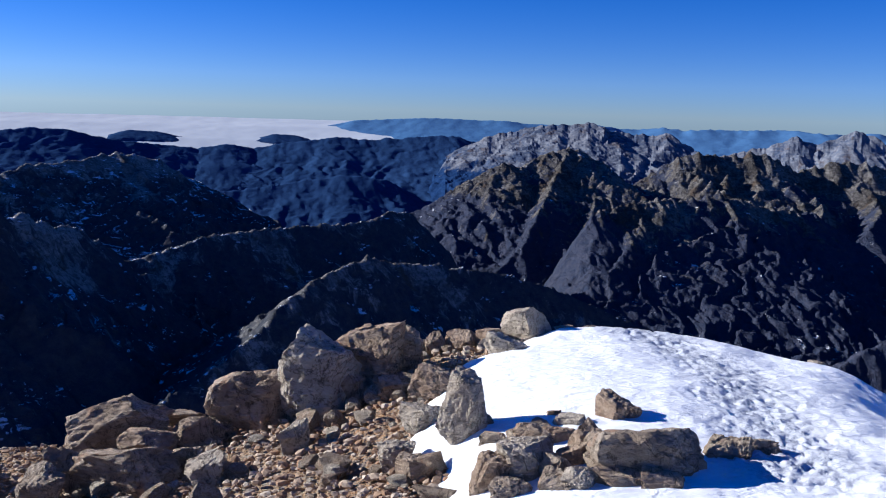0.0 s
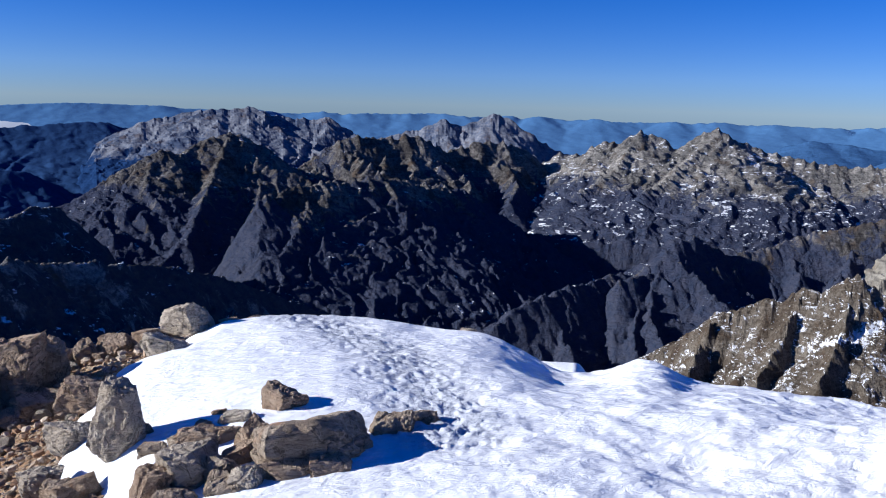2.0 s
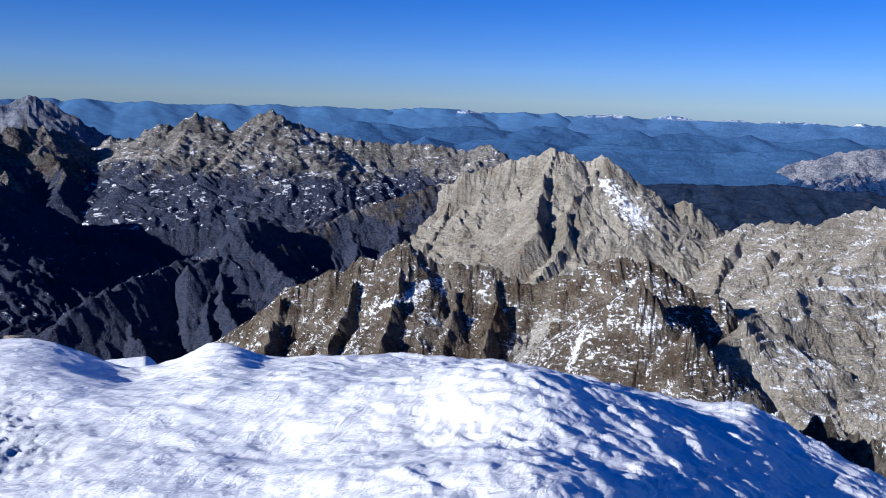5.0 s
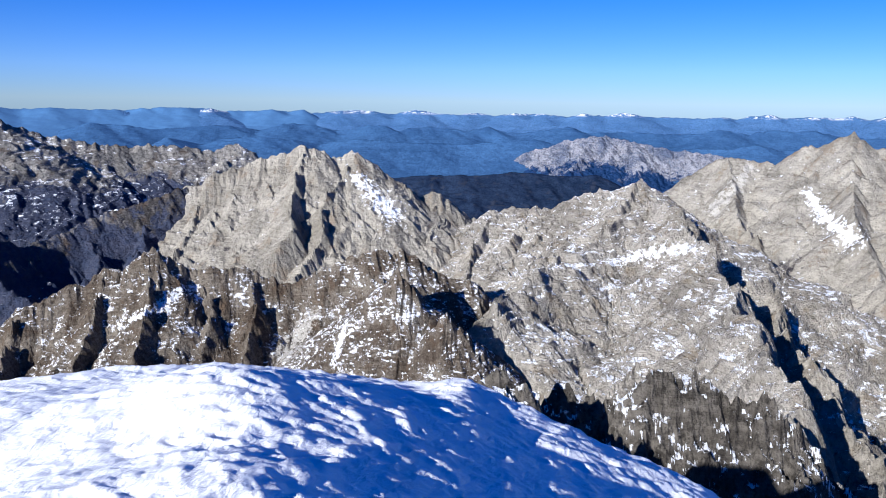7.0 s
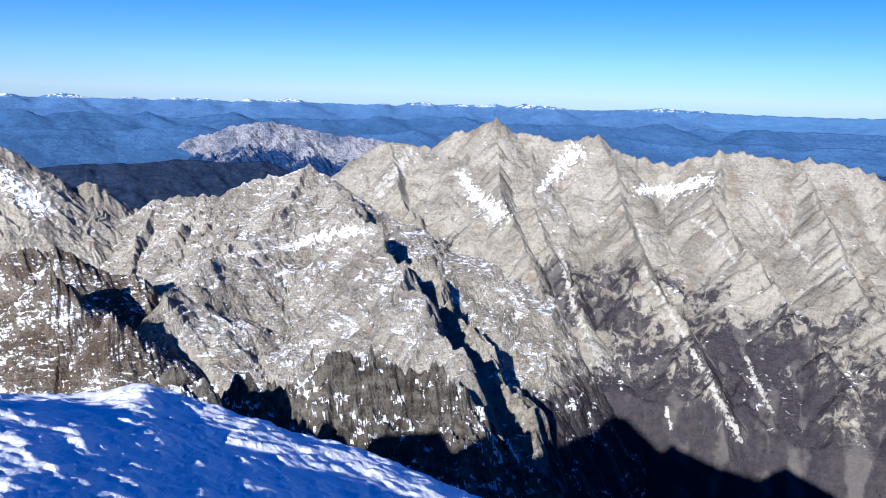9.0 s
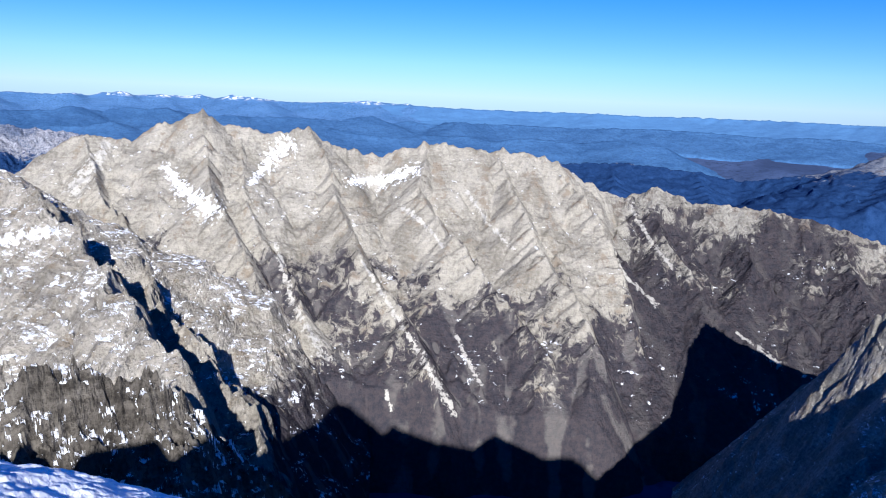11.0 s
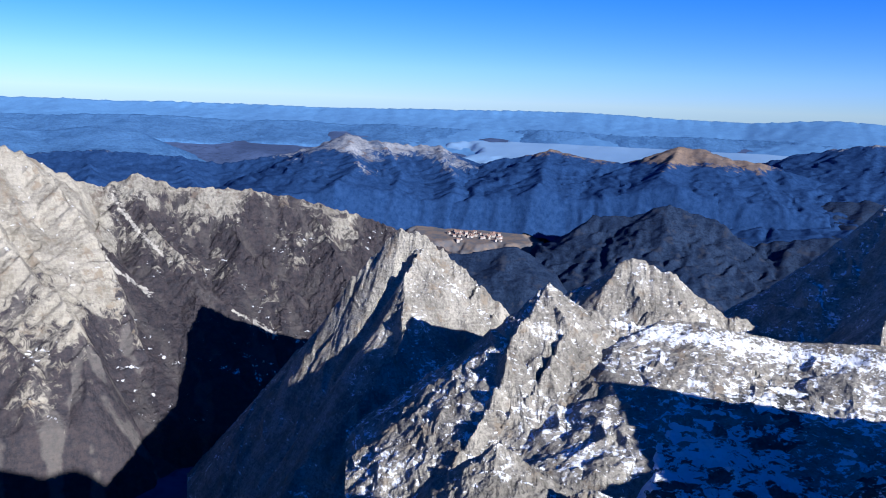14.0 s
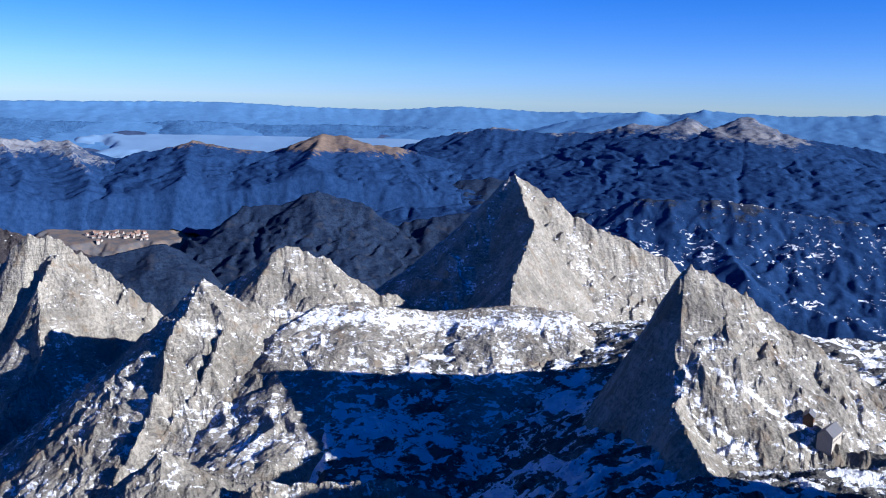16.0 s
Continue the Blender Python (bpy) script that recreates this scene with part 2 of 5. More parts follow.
def stone_material(name, light, dark, rust):
    n = Nodes(name)
    obj = n.add("ShaderNodeTexCoord").outputs["Object"]
    rnd = n.add("ShaderNodeObjectInfo").outputs["Random"]
    big = n.noise(obj, 3.0, 6, 0.65, 0.5)
    fine = n.noise(obj, 22.0, 9, 0.75)
    grit = n.noise(obj, 70.0, 6, 0.7)
    bed = n.noise(n.scaled(1.0, 1.0, 4.0, 0.3, obj), 5.0, 6, 0.65, 1.2)
    col = n.mix(n.step(n.math("ADD", n.math("MULTIPLY", big, 0.6), n.math("MULTIPLY", bed, 0.4)), 0.40, 0.60), dark, light)
    col = n.mix(n.math("MULTIPLY", n.step(n.noise(obj, 4.0, 6, 0.65), 0.54, 0.66), 0.8), col, rust)
    col = n.mix(n.step(fine, 0.50, 0.36), col, n.mix(0.7, col, (0.07, 0.055, 0.045)))
    col = n.mix(n.step(grit, 0.62, 0.75), col, n.mix(0.5, col, (0.75, 0.70, 0.62)))
    col = n.mix(n.math("MULTIPLY", rnd, 0.35), col, rust)
    crack = n.math("ABSOLUTE", n.math("SUBTRACT", n.noise(obj, 3.4, 5, 0.6, 0.8), 0.5))
    crack = n.step(crack, 0.0, 0.012)
    col = n.mix(crack, n.mix(0.55, col, (0.08, 0.062, 0.05)), col)
    n.bump(n.math("ADD", n.math("ADD", fine, n.math("MULTIPLY", grit, 0.4)), n.math("ADD", n.math("MULTIPLY", bed, 1.5), n.math("MULTIPLY", crack, 0.6))), 1.0, 0.05)
    return n.done(col, 0.9)


def scree_material():
    n = Nodes("brown_scree_soil")
    cell = n.cells(n.pos, 26.0)
    fine = n.noise(n.pos, 30, 8, 0.7)
    big = n.noise(n.pos, 1.4, 5, 0.6)
    col = n.mix(n.step(big, 0.35, 0.65), (0.36, 0.20, 0.10), (0.44, 0.29, 0.17))
    col = n.mix(n.step(fine, 0.4, 0.65), col, (0.40, 0.34, 0.27))
    n.bump(n.math("ADD", n.math("MULTIPLY", cell.outputs["Distance"], -1.0), fine), 1.0, 0.05)
    return n.done(col, 0.95)


def plain(name, col, rough=0.7, metal=0.0, grain=20.0):
    n = Nodes(name)
    n.out.inputs["Metallic"].default_value = metal
    c = n.mix(n.step(n.noise(n.pos, grain, 6, 0.65), 0.3, 0.7), tuple(v * 0.75 for v in col), col)
    return n.done(c, rough)


M_GROUND = ground_material()
M_FOG = fog_material("valley_fog", (0.44, 0.48, 0.53), (0.54, 0.57, 0.60))
# Mist coloured blue, as seen through distance haze.
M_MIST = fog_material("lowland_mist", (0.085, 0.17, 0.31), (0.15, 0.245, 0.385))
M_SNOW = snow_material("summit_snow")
M_STONE = stone_material("summit_limestone", (0.66, 0.55, 0.43), (0.38, 0.29, 0.21), (0.48, 0.29, 0.18))
M_STONE_PALE = stone_material("pale_summit_limestone", (0.76, 0.67, 0.55), (0.53, 0.45, 0.36), (0.56, 0.43, 0.31))
M_SCREE = scree_material()


def chip_material():
    n = Nodes("limestone_chips")
    rnd = n.geo.outputs["Random Per Island"]
    col = n.mix(n.step(rnd, 0.0, 1.0), (0.30, 0.175, 0.10), (0.57, 0.47, 0.36))
    col = n.mix(n.step(n.noise(n.pos, 60, 5, 0.6), 0.4, 0.65), col, n.mix(0.5, col, (0.15, 0.11, 0.08)))
    return n.done(col, 0.9)


M_CHIP = chip_material()



def loose(name, light, dark):
    n = Nodes(name)
    return n.done(n.mix(n.step(n.noise(n.pos, 0.03, 7, 0.7), 0.4, 0.6), dark, light), 0.95)

# ---------------------------------------------------------------- terrain tools


_COS = np.cos(np.arange(1024) * 2 * np.pi / 1024).astype(np.float32)
_SIN = np.sin(np.arange(1024) * 2 * np.pi / 1024).astype(np.float32)


def _hash(ix, iy, seed):
    ix, iy = np.atleast_1d(ix), np.atleast_1d(iy)
    h = ix * np.int32(374761393) + iy * np.int32(668265263) + np.int32((seed * 144269) % 2000000011)
    h = (h ^ (h >> 13)) * np.int32(1274126177)
    return (h ^ (h >> 16)) & 1023


def vnoise(x, y, seed=0):
    """Gradient noise, about -1 to 1."""
    x, y = np.asarray(x, np.float32), np.asarray(y, np.float32)
    ix, iy = np.floor(x).astype(np.int32), np.floor(y).astype(np.int32)
    fx, fy = x - ix.astype(np.float32), y - iy.astype(np.float32)
    u, v = fx * fx * fx * (fx * (fx * 6 - 15) + 10), fy * fy * fy * (fy * (fy * 6 - 15) + 10)

    def corner(dx, dy):
        h = _hash(ix + np.int32(dx), iy + np.int32(dy), seed)
        return _COS[h] * (fx - np.float32(dx)) + _SIN[h] * (fy - np.float32(dy))

    n0 = corner(0, 0) * (1 - u) + corner(1, 0) * u
    n1 = corner(0, 1) * (1 - u) + corner(1, 1) * u
    return (n0 * (1 - v) + n1 * v) * 1.5


def fbm(x, y, octaves=5, gain=0.5, seed=0):
    total, amp = 0.0, 1.0
    for o in range(octaves):
        total = total + amp * vnoise(x, y, seed + o * 17)
        x, y, amp = x * 2.03 + 5.1, y * 2.03 - 3.7, amp * gain
    return total


def ridged(x, y, octaves=5, gain=0.5, seed=0):
    total, amp = 0.0, 1.0
    for o in range(octaves):
        total = total + amp * (1 - 2 * np.abs(vnoise(x, y, seed + o * 31)))
        x, y, amp = x * 2.07 + 1.3, y * 2.07 + 4.9, amp * gain
    return total


def polar(az, el, r):
    """A place r metres away on the plan, seen from the eye at compass angle az and elevation el (degrees)."""
    a = np.radians(az)
    return r * np.sin(a), r * np.cos(a), EYE + r * np.tan(np.radians(el))


GROUND_R = [150, 700, 1200, 1500, 1800, 2200, 2700, 3200, 3700, 4200, 4600, 4960]
GROUND_EL = [-60, -42, -28, -22.6, -17.2, -12.0, -8.8, -6.2, -4.2, -2.5, -1.6, -1.05]


def ground_z(r):
    return EYE + r * np.tan(np.radians(np.interp(r, GROUND_R, GROUND_EL)))


def gullies(x, y, gx, gy, wave, octaves, gain=0.52, seed=0):
    """Branching ribs and gullies that run down the slope (gx, gy): about -1 in the gullies, 1 on the sharp ribs.
    Gives the relief of all sizes and that of the two largest."""
    total, coarse, cx, cy = np.zeros_like(x), None, np.zeros_like(x), np.zeros_like(x)
    amp, f = 1.0, 1.0 / wave
    for o in range(octaves):
        sx, sy = gx + cx, gy + cy
        slope = np.maximum(np.hypot(sx, sy), 1e-3)
        dx, dy = -sy / slope, sx / slope
        px, py = x * f, y * f
        ix, iy = np.floor(px), np.floor(py)
        fx, fy = px - ix, py - iy
        ix, iy = ix.astype(np.int32), iy.astype(np.int32)
        va, vb, wt = np.zeros_like(x), np.zeros_like(x), np.full_like(x, 1e-4)
        for i in (-1, 0, 1):
            for j in (-1, 0, 1):
                h = _hash(ix + np.int32(i), iy + np.int32(j), seed + 13 * o)
                qx, qy = fx - np.float32(i) - 0.5 - 0.38 * _COS[h], fy - np.float32(j) - 0.5 - 0.38 * _SIN[h]
                w = np.exp(-2.2 * (qx * qx + qy * qy))
                turn = (qx * dx + qy * dy) * np.float32(2 * np.pi)
                va += np.cos(turn) * w
                vb -= np.sin(turn) * w
                wt += w
        va, vb = va / wt, vb / wt
        total += amp * (1 - np.sqrt(np.maximum(2 * (1 - va), 0)))
        cx, cy = cx + vb * dx * amp * 0.8, cy + vb * dy * amp * 0.8
        if o == 1 or octaves == 1:
            coarse = total.copy()
        amp, f = amp * gain, f * 2.03
    return total, coarse


def soften(a, times):
    """Average over the neighbours of a grid."""
    for _ in range(times):
        a = np.pad(a, 1, mode="edge")
        a = (a[:-2, 1:-1] + a[2:, 1:-1] + 2 * a[1:-1, 1:-1]) / 4
        a = np.pad(a, 1, mode="edge")
        a = (a[1:-1, :-2] + a[1:-1, 2:] + 2 * a[1:-1, 1:-1]) / 4
    return a


def crest_field(X, Y, R, Z, floor, crest, front, back, flute, wave, jag, seed, hollow=0.35):
    """Raise Z to a ridge that falls off to both sides of a crest line, fluted down its flanks."""
    best, d_at = np.full(X.shape, -1e5, np.float32), np.zeros_like(X)
    reach = wave * 2.5
    for (x0, y0, z0), (x1, y1, z1) in zip(crest[:-1], crest[1:]):
        dx, dy = x1 - x0, y1 - y0
        length = max(math.hypot(dx, dy), 1e-3)
        u = np.clip(((X - x0) * dx + (Y - y0) * dy) / length ** 2, 0, 1)
        px, py = x0 + u * dx, y0 + u * dy
        d = np.hypot(X - px, Y - py)
        across = np.clip(1.5 * ((X - px) * dy - (Y - py) * dx) / length / np.maximum(d, 0.5), -1, 1)
        z = z0 + u * (z1 - z0) - (back + (front - back) * (0.5 + 0.5 * across)) * (d * (1 - hollow) + hollow * reach * 1.6 * (1 - np.exp(-d / reach)))
        win = z > best
        best[win], d_at[win] = z[win], d[win]
    (ax, ay, az0), (bx, by, bz0) = crest[0], crest[-1]
    chord = max(math.hypot(bx - ax, by - ay), 1e-3)
    s_at = ((X - ax) * (bx - ax) + (Y - ay) * (by - ay)) / chord
    spread = flute * wave * 1.6 + jag
    near = best + spread > np.maximum(Z, floor - 20)
    s, d = s_at[near], d_at[near]
    z = best[near] + jag * fbm(s / (wave * 0.55), s * 0 + seed, 3, 0.6, seed) * np.exp(-d / (wave * 0.9))
    sway = 0.8 * fbm(s / (wave * 2.6), d / (wave * 1.5), 3, 0.55, seed + 5)
    groove = ridged(s / (wave * 2.1) + d / (wave * 9.0) + sway, d / (wave * 4.5), 2, 0.5, seed + 3)
    flutes = ridged(s / (wave * 0.8) + 0.5 * sway, d / (wave * 5.0), 3, 0.5, seed + 4)
    z += flute * wave * (0.8 * groove + 0.34 * flutes) * (1 - np.exp(-d / (wave * 1.2)))
    Z[near] = np.maximum(Z[near], z)


def grid_mesh(name, X, Y, Z, keep=None, wrap=False, whole=False, **layers):
    """A mesh over a grid of places; faces outside keep are left out."""
    rows, cols = X.shape
    idx = np.arange(rows * cols).reshape(rows, cols)
    right = np.roll(idx, -1, 1) if wrap else idx[:, 1:]
    left = idx if wrap else idx[:, :-1]
    quads = np.stack([left[:-1], right[:-1], right[1:], left[1:]], -1).reshape(-1, 4)[:, ::-1]
    if keep is not None:
        hit = keep.ravel()[quads]
        quads = quads[hit[:, 0] if whole else hit.any(1)]
    used = np.unique(quads)
    remap = np.zeros(rows * cols, np.int64)
    remap[used] = np.arange(len(used))
    quads = remap[quads]
    co = np.stack([X.ravel()[used], Y.ravel()[used], Z.ravel()[used]], 1).astype(np.float32)
    me = bpy.data.meshes.new(name)
    me.vertices.add(len(co))
    me.vertices.foreach_set("co", co.ravel())
    me.loops.add(quads.size)
    me.loops.foreach_set("vertex_index", quads.ravel().astype(np.int32))
    me.polygons.add(len(quads))
    me.polygons.foreach_set("loop_start", np.arange(0, quads.size, 4, dtype=np.int32))
    me.update(calc_edges=True)
    for layer, values in layers.items():
        me.attributes.new(layer, "FLOAT", "POINT").data.foreach_set("value", values.ravel()[used].astype(np.float32))
    return me


def mountain(name, label, material, crests, near, far, step=(0.11, 4.0), front=0.8, back=0.8, flute=0.22, wave=45.0, jag=6.0,
             rough=5.0, spurs=0, spur_len=260.0, spur_drop=0.62, seed=1, category="mountain", smooth=False, group="", floor=None, margin=7.0, warp=0.16, split=None, lays=(), edge=0.9, carve=0.085, ribs=(), rib_drop=0.62, rib_side=None):
    """One mountain: crest lines of (azimuth, elevation, distance), with side spurs that fall towards the valley.
    front is the slope on the right-hand side of a crest line, back that on its left."""
    rng = random.Random(seed)
    lines = [[polar(*p) for p in c] for c in crests]
    main = lines[0]
    for k in range(spurs):
        i = (k + 0.5) * (len(main) - 1) / spurs + rng.uniform(-0.3, 0.3)
        i = min(max(i, 0), len(main) - 1.001)
        a, b, u = main[int(i)], main[int(i) + 1], i % 1.0
        p = [a[j] + (b[j] - a[j]) * u for j in range(3)]
        p[2] -= 0.04 * spur_len
        turn = math.atan2(-p[0], -p[1]) + rng.uniform(-0.7, 0.7)
        length = spur_len * rng.uniform(0.6, 1.25)
        line = []
        for j in range(5):
            w = j / 4
            bend = turn + 0.35 * math.sin(w * 3 + k)
            line.append((p[0] + math.sin(bend) * length * w, p[1] + math.cos(bend) * length * w,
                         p[2] - spur_drop * front * length * (w ** 0.85)))
        lines.append(line)
    lines += [rib(crests[0], rib_drop * front, r) for r in ribs]
    azs = [q[0] for c in crests for q in c]
    A = np.radians(np.arange(min(azs) - margin, max(azs) + margin, step[0]))
    Rr = np.arange(near, far, step[1])
    AA, RR = (g.astype(np.float32) for g in np.meshgrid(A, Rr))
    X, Y = RR * np.sin(AA), RR * np.cos(AA)
    wx = X + warp * wave * fbm(X / (wave * 2.2), Y / (wave * 2.2), 3, 0.5, seed + 51)
    wy = Y + warp * wave * fbm(X / (wave * 2.2) + 9, Y / (wave * 2.2) + 9, 3, 0.5, seed + 52)
    Z = np.full(X.shape, -1e5, np.float32)
    G = np.zeros_like(Z)
    base = (ground_z(RR) if floor is None else floor + RR * 0) - 25
    for i, line in enumerate(lines):
        side = (front, back) if i < len(crests) else rib_side or (front, front)
        crest_field(wx, wy, RR, Z, base, line, *side, flute * (1 if i == 0 else 0.2), wave * (1 if i == 0 else 0.8), jag if i == 0 else jag * 1.5, seed + i * 7)
    over = np.maximum(np.maximum(math.radians(min(azs)) - AA, AA - math.radians(max(azs))), 0) * RR
    Z -= over * edge
    Z -= np.clip(near + 0.10 * (far - near) - RR, 0, None) * 1.5
    keep = Z > base
    base_z = soften(Z, 2)
    zr, za = np.gradient(base_z, step[1], math.radians(step[0]))
    za = za / RR
    gx, gy = soften(zr * np.sin(AA) + za * np.cos(AA), 3)[keep], soften(zr * np.cos(AA) - za * np.sin(AA), 3)[keep]
    cell = max(step[1], float(np.mean([q[2] for q in crests[0]])) * math.radians(step[0]))
    octaves = int(min(max(math.log2(wave * 1.5 / (2.2 * cell)) + 1, 2), 5))
    fine, coarse = gullies(X[keep], Y[keep], gx, gy, wave * 1.5, octaves, seed=seed + 77)
    steep = np.clip(np.hypot(gx, gy) / 0.6, 0.15, 1.15)
    Z[keep] += carve * wave * steep * (fine + 0.35) + rough * 0.25 * ridged(wx[keep] / (wave * 0.5), wy[keep] / (wave * 0.5), 4, 0.55, seed + 78)
    G[keep] = coarse + 0.55
    Z = np.maximum(Z, base - 60)
    layers = dict(gully=G, snowfield=np.full_like(Z, -9), chute=np.full_like(Z, -9))
    for kind, line, width in lays:
        layers[kind] = np.maximum(layers[kind], lie(AA, RR, Z, line, width))
    pieces = [(name, keep)]
    if split is not None:
        jag_z = Z + 40 * fbm(X / 60, Y / 60, 4, 0.6, seed + 90)
        pieces = [("rock_crest", keep & (jag_z > split)), ("lower_slope", keep & (jag_z <= split))]
    made = []
    for piece, part_of in pieces:
        me = grid_mesh(piece, X, Y, Z, part_of, whole=split is not None, **layers)
        me.materials.append(material)
        me.polygons.foreach_set("use_smooth", [smooth] * len(me.polygons))
        made.append(new(piece, me))
    SURFACES.append((X, Y, Z))
    if split is None:
        return tagged(made[0], label, category, group)
    thing = new(name)
    for piece in made:
        piece.parent = thing
    return tagged(thing, label, category, group)


def rib(main, fall, pts):
    """A rib that leaves a crest and falls towards the valley at an even slope through (azimuth, elevation) pairs."""
    az = [q[0] for q in main]
    r = float(np.interp(pts[0][0], az, [q[2] for q in main]))
    line = [polar(*pts[0], r)]
    for a, e in pts[1:]:
        x0, y0, z0 = line[-1]
        lo, hi = 0.3 * r, r
        for _ in range(30):
            mid = (lo + hi) / 2
            x, y, z = polar(a, e, mid)
            if z < z0 - fall * math.hypot(x - x0, y - y0):
                hi = mid
            else:
                lo = mid
        r = hi
        line.append(polar(a, e, r))
    return line


def lie(A, R, Z, line, width):
    """How deep inside a patch along a line of (azimuth, elevation) each place is: 1 on the line, 0 at its edge."""
    az, el = np.degrees(A), np.degrees(np.arctan2(Z - EYE, R))
    best = np.full(Z.shape, 10.0, np.float32)
    n = len(line) - 1
    for i, ((a0, e0), (a1, e1)) in enumerate(zip(line[:-1], line[1:])):
        da, de = a1 - a0, e1 - e0
        u = np.clip(((az - a0) * da + (el - e0) * de) / (da * da + de * de), 0, 1)
        w = width[0] + (width[1] - width[0]) * (i + u) / n
        best = np.minimum(best, np.hypot(az - a0 - u * da, el - e0 - u * de) / w)
    return 1 - best


SURFACES = []


def surface_at(x, y):
    """Height of the highest mountain surface at a place on the plan."""
    best = -1e5
    for X, Y, Z in SURFACES:
        D = (X - x) ** 2 + (Y - y) ** 2
        i = int(D.argmin())
        if D.flat[i] < 100:
            best = max(best, float(Z.flat[i]))
    return best


def crest(r, *pts, to=None):
    """A crest line at distance r (to the distance 'to' at its other end) through (azimuth, elevation) pairs."""
    n = len(pts)
    return [(a, e, r + ((to or r) - r) * i / max(n - 1, 1)) for i, (a, e) in enumerate(pts)]

# ---------------------------------------------------------------- ground, fog and ranges
gA, gR = np.meshgrid(np.radians(np.arange(0, 360, 0.5)), np.geomspace(150, 4960, 260))
gX, gY = gR * np.sin(gA), gR * np.cos(gA)
gZ = ground_z(gR) + np.clip(gR / 4000, 0.1, 1) * 10 * fbm(gX / 300, gY / 300, 5, 0.5, 5)
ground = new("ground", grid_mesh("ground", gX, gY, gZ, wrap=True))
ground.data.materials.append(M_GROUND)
tagged(ground, "wooded valleys and lowlands under the peaks, tinted haze blue", "ground", kind="structure")


def fog_bank(az0, az1, r0, r1, lift, seed, material):
    A, R = np.meshgrid(np.radians(np.arange(az0, az1, 0.2)), np.linspace(r0, r1, 70))
    X, Y = R * np.sin(A), R * np.cos(A)
    Z = ground_z(R) + lift + 2 * fbm(X / 150, Y / 150, 4, 0.5, seed)
    edge = np.minimum(np.minimum(A - A.min(), A.max() - A) * 900, (R - r0))
    Z -= np.clip(60 - edge + 40 * fbm(X / 200, Y / 200, 3, 0.5, seed + 2), 0, 80) * 0.8
    me = grid_mesh("fog_bank", X, Y, Z)
    me.materials.append(material)
    me.polygons.foreach_set("use_smooth", [True] * len(me.polygons))
    return tagged(new("fog_bank", me), "white sea of fog filling the lowlands", "fog", kind="structure")


fog_bank(-60, 8, 3350, 4955, 22, 3, M_FOG)
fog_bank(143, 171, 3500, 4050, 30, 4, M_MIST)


def wavy(az0, az1, el, r, amp, seed, step=1.3):
    """A long far crest line with uneven summits."""
    rng = random.Random(seed)
    out, a = [], az0
    while a < az1:
        out.append((a, el + rng.uniform(-amp, amp), r + rng.uniform(-60, 60)))
        a += step * rng.uniform(0.6, 1.4)
    return out


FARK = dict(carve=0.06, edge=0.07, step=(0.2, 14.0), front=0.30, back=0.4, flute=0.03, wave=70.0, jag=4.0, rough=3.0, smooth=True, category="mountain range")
mountain("far_range", "faint haze-blue mountain range on the horizon", M_FAR, [crest(4720, (-8.5, -1.3), (-6, -0.75), (-3.5, -0.6), (-1.2, -0.45), (2.2, -0.52), (4, -0.5)) + wavy(5.5, 60, -0.66, 4720, 0.13, 11)], 3700, 4940, seed=11, split=-125, **FARK)
mountain("far_range", "faint haze-blue alpine range capped with snow", M_FARSNOW, [wavy(46, 108, -0.72, 4740, 0.17, 12)], 3700, 4940, seed=12, split=-125, **FARK)
mountain("far_range", "low faint haze-blue hills on the horizon", M_FAR, [wavy(104, 133, -0.8, 4740, 0.06, 13, 3.0) + crest(4740, (135, -0.78), (148, -0.52), (152.6, -0.45), (158, -0.62), (162.5, -0.68), (167.6, -0.32), (173, -0.5), (178, -0.42), (204, -0.5))], 3700, 4940, seed=13, split=-130, **FARK)
mountain("far_hills", "haze-blue rolling hills in the distance", M_HILL, [wavy(44, 112, -1.75, 4250, 0.25, 14)], 3200, 4500, seed=14, split=-190, **FARK)
mountain("far_hills", "haze-blue rolling hills in the distance", M_HILL, [wavy(50, 125, -2.7, 3850, 0.3, 15, 2.0)], 2800, 4200, seed=15, split=-240, **FARK)
mountain("far_hills", "low haze-blue hills round the lowland lake country", M_HILL, [wavy(112, 172, -1.75, 4330, 0.12, 16, 2.5)], 3900, 4500, seed=16, split=-170, **FARK)

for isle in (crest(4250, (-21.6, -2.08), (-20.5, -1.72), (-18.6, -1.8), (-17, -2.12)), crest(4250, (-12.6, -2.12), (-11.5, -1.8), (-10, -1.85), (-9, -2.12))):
    mountain("far_hills", "low dark hilltop standing out of the fog", M_HAZE_BLUE, [isle], 4100, 4400, seed=17, margin=2.0, step=(0.12, 8.0), front=0.3, back=0.3,
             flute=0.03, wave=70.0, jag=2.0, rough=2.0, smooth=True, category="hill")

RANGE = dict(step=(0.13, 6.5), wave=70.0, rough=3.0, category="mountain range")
mountain("blue_ridge", "dark haze-blue wooded ridge above the fog", M_HAZE_BLUE,
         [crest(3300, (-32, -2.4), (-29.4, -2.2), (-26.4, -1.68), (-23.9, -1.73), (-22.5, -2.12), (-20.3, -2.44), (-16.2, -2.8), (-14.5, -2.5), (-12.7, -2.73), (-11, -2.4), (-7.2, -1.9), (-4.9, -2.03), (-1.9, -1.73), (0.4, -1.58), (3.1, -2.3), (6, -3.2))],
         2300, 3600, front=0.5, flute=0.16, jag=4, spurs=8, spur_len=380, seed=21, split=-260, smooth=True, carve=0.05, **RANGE)
